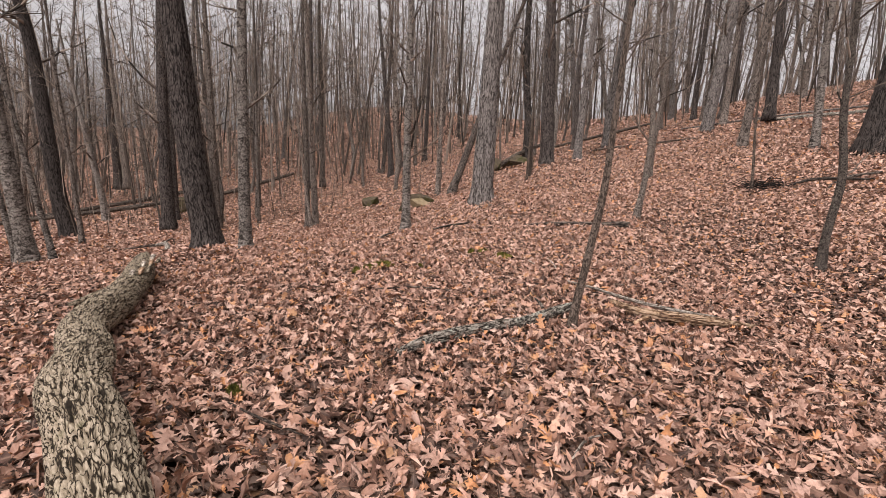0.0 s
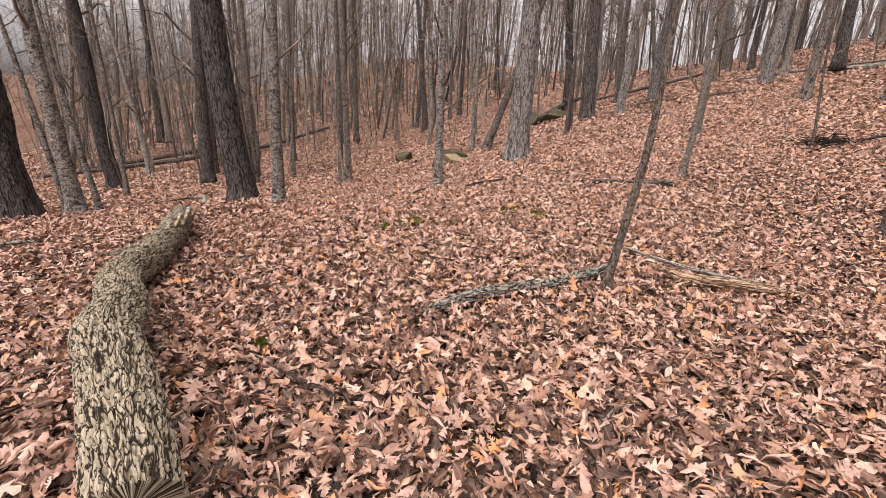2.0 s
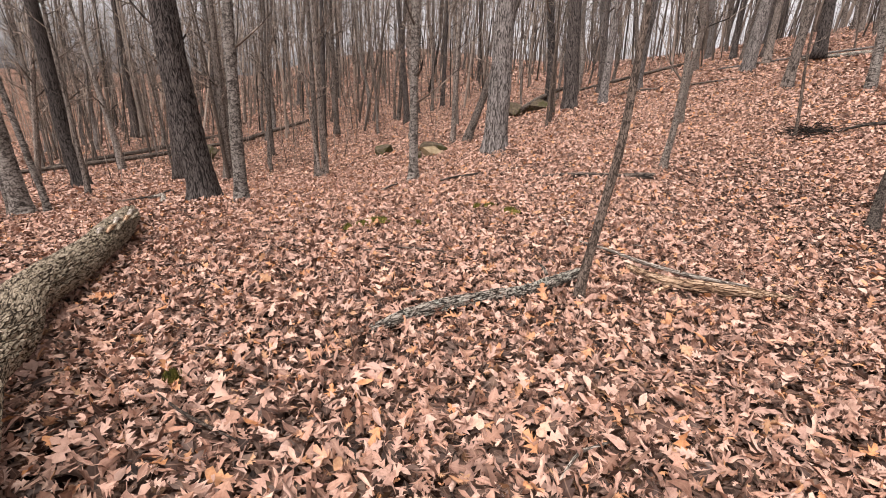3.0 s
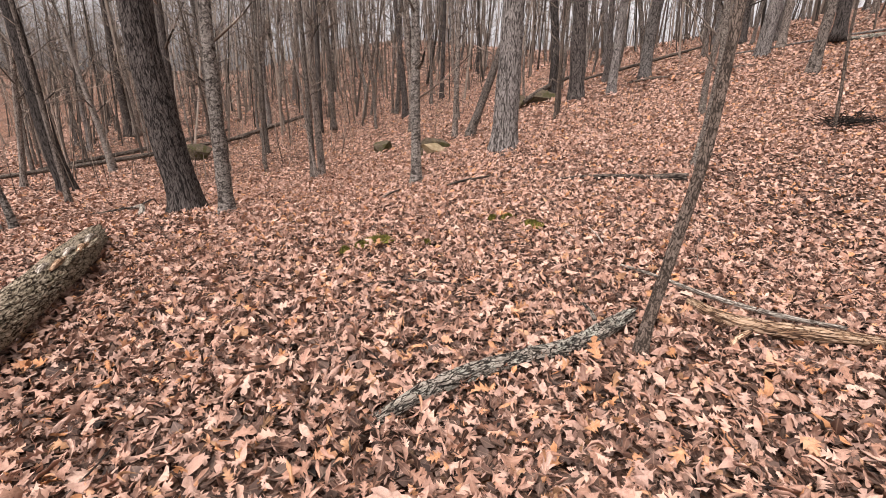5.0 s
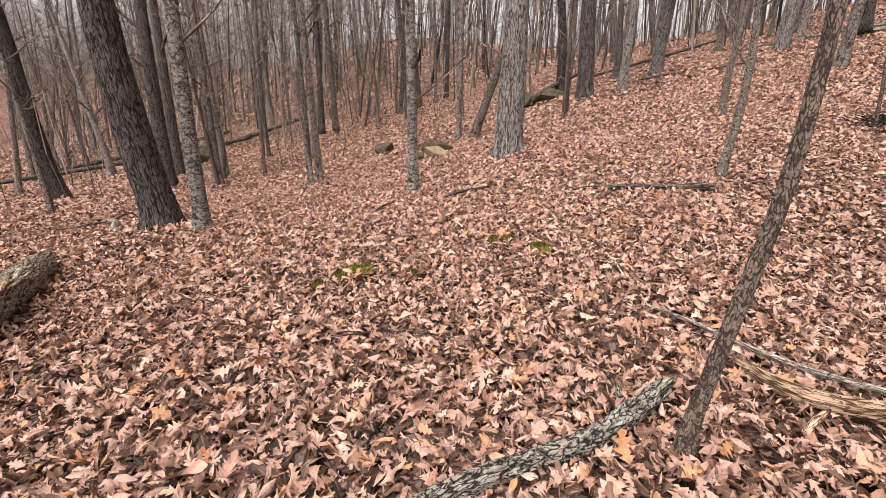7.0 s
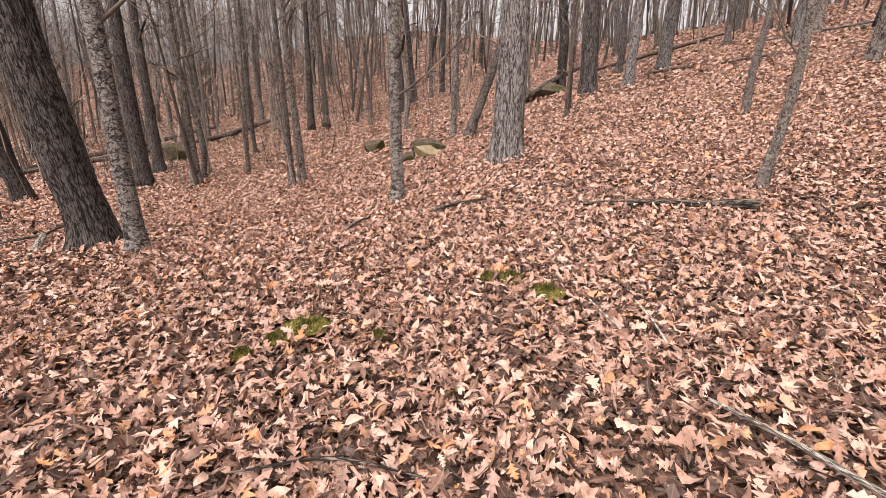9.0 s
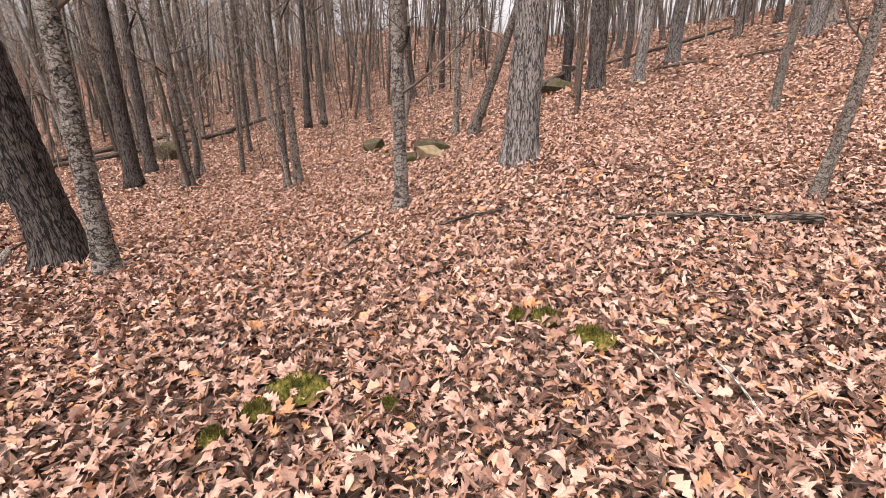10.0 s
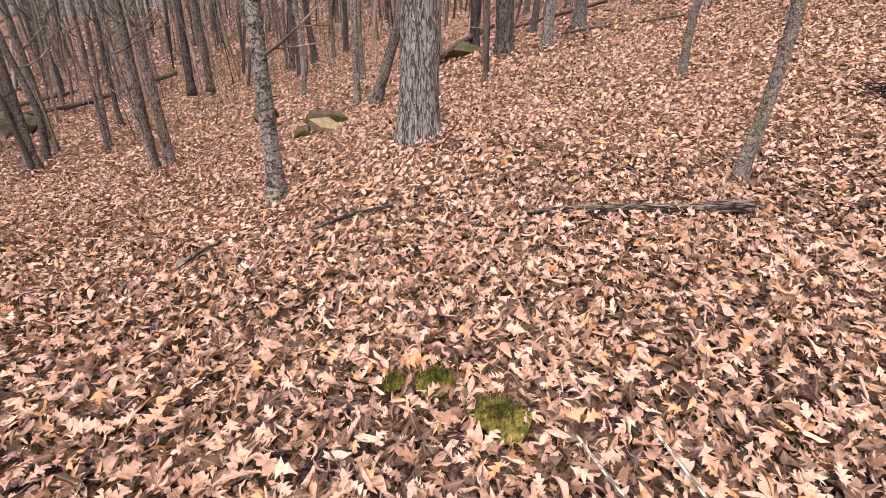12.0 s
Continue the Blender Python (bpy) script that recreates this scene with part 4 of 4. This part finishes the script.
# dark brush heap round the foot of a sapling on the bank
gen = np.random.default_rng(77)
heap = []
for _ in range(160):
    p = np.array([gen.normal(0, 0.24), gen.normal(0, 0.2), 0])
    p[2] = hz(7.6 + p[0], 11.35 + p[1]) - hz(7.6, 11.35) + gen.uniform(0.0, 0.1)
    d = gen.normal(0, 1, 3) * (1, 1, 0.45)
    heap.append((p, p + d / np.linalg.norm(d) * gen.uniform(0.12, 0.4), 0.008, 0.004))
brush = new("brush_heap", seg_mesh("brush_heap", heap, DARKWOOD, 0.003, 4))
brush.location = (7.6, 11.35, hz(7.6, 11.35))
tagged(brush, "small heap of dark twigs at the foot of a sapling", "brush", kind="stuff")



# ---- leaves ----
def leaf_shape(kind, gen):
    """One dry leaf: blade of two folded halves with lobes, length 1. Returns verts, quads, uvs."""
    if kind == 0:  # red oak, deep pointed lobes
        s = [0.0, 0.12, 0.24, 0.30, 0.46, 0.52, 0.68, 0.75, 0.86, 1.0]
        w = [0.015, 0.04, 0.30, 0.09, 0.42, 0.09, 0.34, 0.09, 0.18, 0.0]
        fwd = [0, 0, 0.03, 0, 0.07, 0, 0.09, 0, 0.06, 0]
    elif kind == 1:  # white oak, round lobes
        s = [0.0, 0.16, 0.28, 0.38, 0.54, 0.66, 0.82, 1.0]
        w = [0.02, 0.07, 0.24, 0.12, 0.36, 0.15, 0.30, 0.06]
        fwd = [0, 0, 0.02, 0, 0.03, 0, 0.03, 0]
    elif kind == 2:  # plain beech or chestnut-oak
        s = [0.0, 0.3, 0.55, 0.8, 1.0]
        w = [0.01, 0.2, 0.25, 0.16, 0.0]
        fwd = [0] * 5
    elif kind == 3:  # coarse, for the middle distance
        s, w, fwd = [0.0, 0.3, 0.62, 1.0], [0.04, 0.32, 0.28, 0.0], [0, 0, 0.05, 0]
    elif kind == 5:  # rolled up along its rib
        s, w, fwd = [0.0, 0.25, 0.5, 0.75, 1.0], [0.02, 0.22, 0.16, 0.22, 0.03], [0] * 5
    else:  # coarsest: one folded blade
        v = np.array([(0, -0.5, 0), (0.3, 0.0, 0.12), (0, 0.5, 0.05), (-0.3, 0.05, 0.14)]) * (1, 1, gen.uniform(-1.5, 2.5))
        return v, np.array([(0, 1, 2, 3)]), v[:, :2].copy()
    s, w, fwd = np.array(s), np.array(w), np.array(fwd)
    w = w * gen.uniform(0.8, 1.1, len(w)) * 0.92
    bend = (gen.uniform(0.9, 1.35), gen.uniform(0.7, 1.3)) if kind == 5 else (gen.uniform(-0.4, 1.1), gen.uniform(-0.4, 1.1))
    curl, twist = gen.normal(0, 0.85), gen.normal(0, 1.1)
    rows = []
    for sgn in (-1, 0, 1):
        roll_up = bend[sgn > 0] if sgn else 0.0
        x = sgn * w * math.cos(roll_up)
        yy = s + (fwd if sgn else 0)
        z = w * abs(sgn) * math.sin(roll_up) + curl * (yy - 0.5) ** 2 + twist * x * (yy - 0.5)
        z = z + (gen.normal(0, 0.018, len(s)) if sgn else 0)
        rows.append(np.stack([x, yy - 0.5, z], -1))
    n = len(s)
    v = np.concatenate(rows)
    k = np.arange(n - 1)
    q = np.concatenate([np.stack([k, k + n, k + n + 1, k + 1], -1), np.stack([k + n, k + 2 * n, k + 2 * n + 1, k + n + 1], -1)])
    return v, q, v[:, :2].copy()


def leaf_field(name, label, kinds, xs, ys, size, tilt, lift, gen, variants=8, mat=LEAF):
    """Scattered leaves as one mesh, each leaf an island of its own."""
    V, Q, U, off = [], [], [], 0
    split = gen.integers(0, len(kinds) * variants, len(xs))
    for k in range(len(kinds) * variants):
        m = np.where(split == k)[0]
        if not len(m):
            continue
        v, q, uv = leaf_shape(kinds[k % len(kinds)], gen)
        N = len(m)
        ln = size[0] + (size[1] - size[0]) * gen.random(N) ** 1.7
        yaw, tl, td = gen.uniform(0, 6.283, N), np.abs(gen.normal(0, tilt, N)), gen.uniform(0, 6.283, N)
        flip = np.where(gen.random(N) < 0.4, -1.0, 1.0)
        p = v[None] * ln[:, None, None]
        p[..., 2] *= flip[:, None]
        c, s = np.cos(yaw)[:, None], np.sin(yaw)[:, None]
        x, y, z = c * p[..., 0] - s * p[..., 1], s * p[..., 0] + c * p[..., 1], p[..., 2]
        # lean each leaf about a level axis, then lay it on the slope
        ax, ay = np.cos(td)[:, None], np.sin(td)[:, None]
        along, across = ax * x + ay * y, -ay * x + ax * y
        cs, sn = np.cos(tl)[:, None], np.sin(tl)[:, None]
        along, z = cs * along - sn * z, sn * along + cs * z
        x, y = ax * along - ay * across, ay * along + ax * across
        wx, wy = xs[m][:, None] + x, ys[m][:, None] + y
        low = np.minimum(z.min(1), 0)
        wz = height(wx, wy) + z - 0.6 * low[:, None] + gen.uniform(*lift, N)[:, None]
        V.append(np.stack([wx, wy, wz], -1).reshape(-1, 3))
        Q.append((q[None] + off + (np.arange(N) * len(v))[:, None, None]).reshape(-1, 4))
        U.append(np.tile(uv, (N, 1)))
        off += N * len(v)
    ob = new(name, mesh_from(name, np.concatenate(V), np.concatenate(Q), mat, np.concatenate(U)))
    return tagged(ob, label, "leaves", kind="stuff")


def scatter(x0, x1, y0, y1, per, gen, hole=None, clumps=0.6):
    n = int((x1 - x0) * (y1 - y0) * per)
    x, y = gen.uniform(x0, x1, n), gen.uniform(y0, y1, n)
    keep = gen.random(n) < 1 - clumps + clumps * 1.6 * vnoise(np.stack([x * 1.7, y * 1.7, 0 * x + 2], -1))
    if hole:
        keep &= ~((x > hole[0]) & (x < hole[1]) & (y > hole[2]) & (y < hole[3]))
    for mx, my, sx, sy in MOSSES:
        keep &= (((x - mx) / (sx * 0.95)) ** 2 + ((y - my) / (sy * 0.95)) ** 2 > 1) | (gen.random(n) < 0.22)
    return x[keep], y[keep]


def fan(x, y, reach=1.12, edge=0.7):
    """Keeps what lies ahead of the walk's start, in a widening fan."""
    k = np.abs(x) < reach * np.maximum(y, 0) + edge
    return x[k], y[k]


gen = np.random.default_rng(21)
x, y = fan(*scatter(-3.8, 3.9, 1.4, 9.8, 740, gen, None, 0.3))
leaf_field("leaf_litter", "thick layer of dry pinkish-brown oak leaves", (0, 1, 5, 0, 5, 2, 0), x, y, (0.04, 0.132), 0.68, (-0.05, 0.03), gen, 8)
x, y = fan(*scatter(-8.0, 8.5, 2.5, 13.5, 520, gen, (-3.8, 3.9, 1.4, 9.8), 0.3))
leaf_field("leaf_litter", "thick layer of dry brown oak leaves up the slope", (3, 3, 5, 4), x, y, (0.04, 0.12), 0.7, (-0.05, 0.03), gen, 8)
x, y = scatter(-9, 9.5, -4, 7.2, 190, gen, None, 0.3)
m = (np.abs(x) > 1.12 * np.maximum(y, 0) + 0.7) | (y < 1.4)
leaf_field("leaf_litter", "layer of dry brown oak leaves beside the walk", (4, 4, 3), x[m], y[m], (0.055, 0.15), 0.6, (-0.045, 0.03), gen, 8)
x, y = scatter(-12, 13, 2.5, 20, 240, gen, (-8.0, 8.5, 2.5, 13.5), 0.35)
leaf_field("leaf_litter", "layer of dry brown oak leaves on the slope", (4, 4, 4, 3), x, y, (0.05, 0.135), 0.7, (-0.045, 0.03), gen, 8)
# under layer, its colour carrying the shade between the top leaves
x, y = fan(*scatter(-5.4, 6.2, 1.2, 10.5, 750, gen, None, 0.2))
leaf_field("leaf_litter", "older brown leaves under the top layer, darkened for shade in the gaps", (4,), x, y, (0.05, 0.12), 0.45, (-0.08, -0.03), gen, 10, SHADED_OLD_LEAF)
x, y = scatter(-36, 36, 4, 50, 46, gen, (-12, 13, 2.5, 20))
leaf_field("leaf_litter", "brown leaves on the far slopes", (4,), x, y, (0.1, 0.22), 0.6, (-0.04, 0.03), gen, 6)
x, y = scatter(-65, 60, 30, 105, 8, gen, (-36, 36, 8, 50))
leaf_field("leaf_litter", "brown leaves on the far hillside", (4,), x, y, (0.25, 0.5), 0.5, (-0.04, 0.05), gen, 6)

# single leaves on top, nearest to the walk
shapes = []
for k in range(24):
    v, q, uv = leaf_shape((0, 1, 0, 2)[k % 4], gen)
    shapes.append(mesh_from("leaf", v, q, ORANGE if k >= 20 else LEAF, uv))
for k in range(300):
    x, y = gen.uniform(-1.6, 2.2), gen.uniform(2.0, 7.6)
    if any(((x - mx) / sx) ** 2 + ((y - my) / sy) ** 2 < 1.2 for mx, my, sx, sy in MOSSES):
        continue
    s = gen.uniform(0.08, 0.15)
    ob = new("leaf", shapes[k % 20 if k % 40 else 20 + k % 4])
    ob.parent = ground
    ob.matrix_basis = pose(x, y, hz(x, y) + 0.025, gen.normal(0, 14), gen.normal(0, 14), gen.uniform(0, 360)) @ Matrix.Diagonal((s, s, s * gen.choice([-1, 1]), 1))
big = new("leaf", shapes[20])
big.parent = ground
big.matrix_basis = pose(0.94, 4.15, hz(0.94, 4.15) + 0.06, 50, 8, 25) @ Matrix.Diagonal((0.17, 0.17, 0.17, 1))

# small twigs strewn over the leaves
for k in range(26):
    x, y, a = gen.uniform(-2.4, 3.2), gen.uniform(2.2, 8.6), gen.uniform(0, 6.283)
    ln, bend = gen.uniform(0.1, 0.3), gen.normal(0, 0.04)
    dx, dy = math.cos(a) * ln / 2, math.sin(a) * ln / 2
    log("twig", "thin broken twig lying on dry leaves", "twig", [(x - dx, y - dy, 0.05), (x + bend, y - bend, 0.07), (x + dx, y + dy, 0.06)], [0.003, 0.005, 0.003],
        (BROWN, BLEACHED, DARKWOOD)[k % 3], 7, 0.05, 0.001, (0.02, 0.1), 0.0, 40 + k)
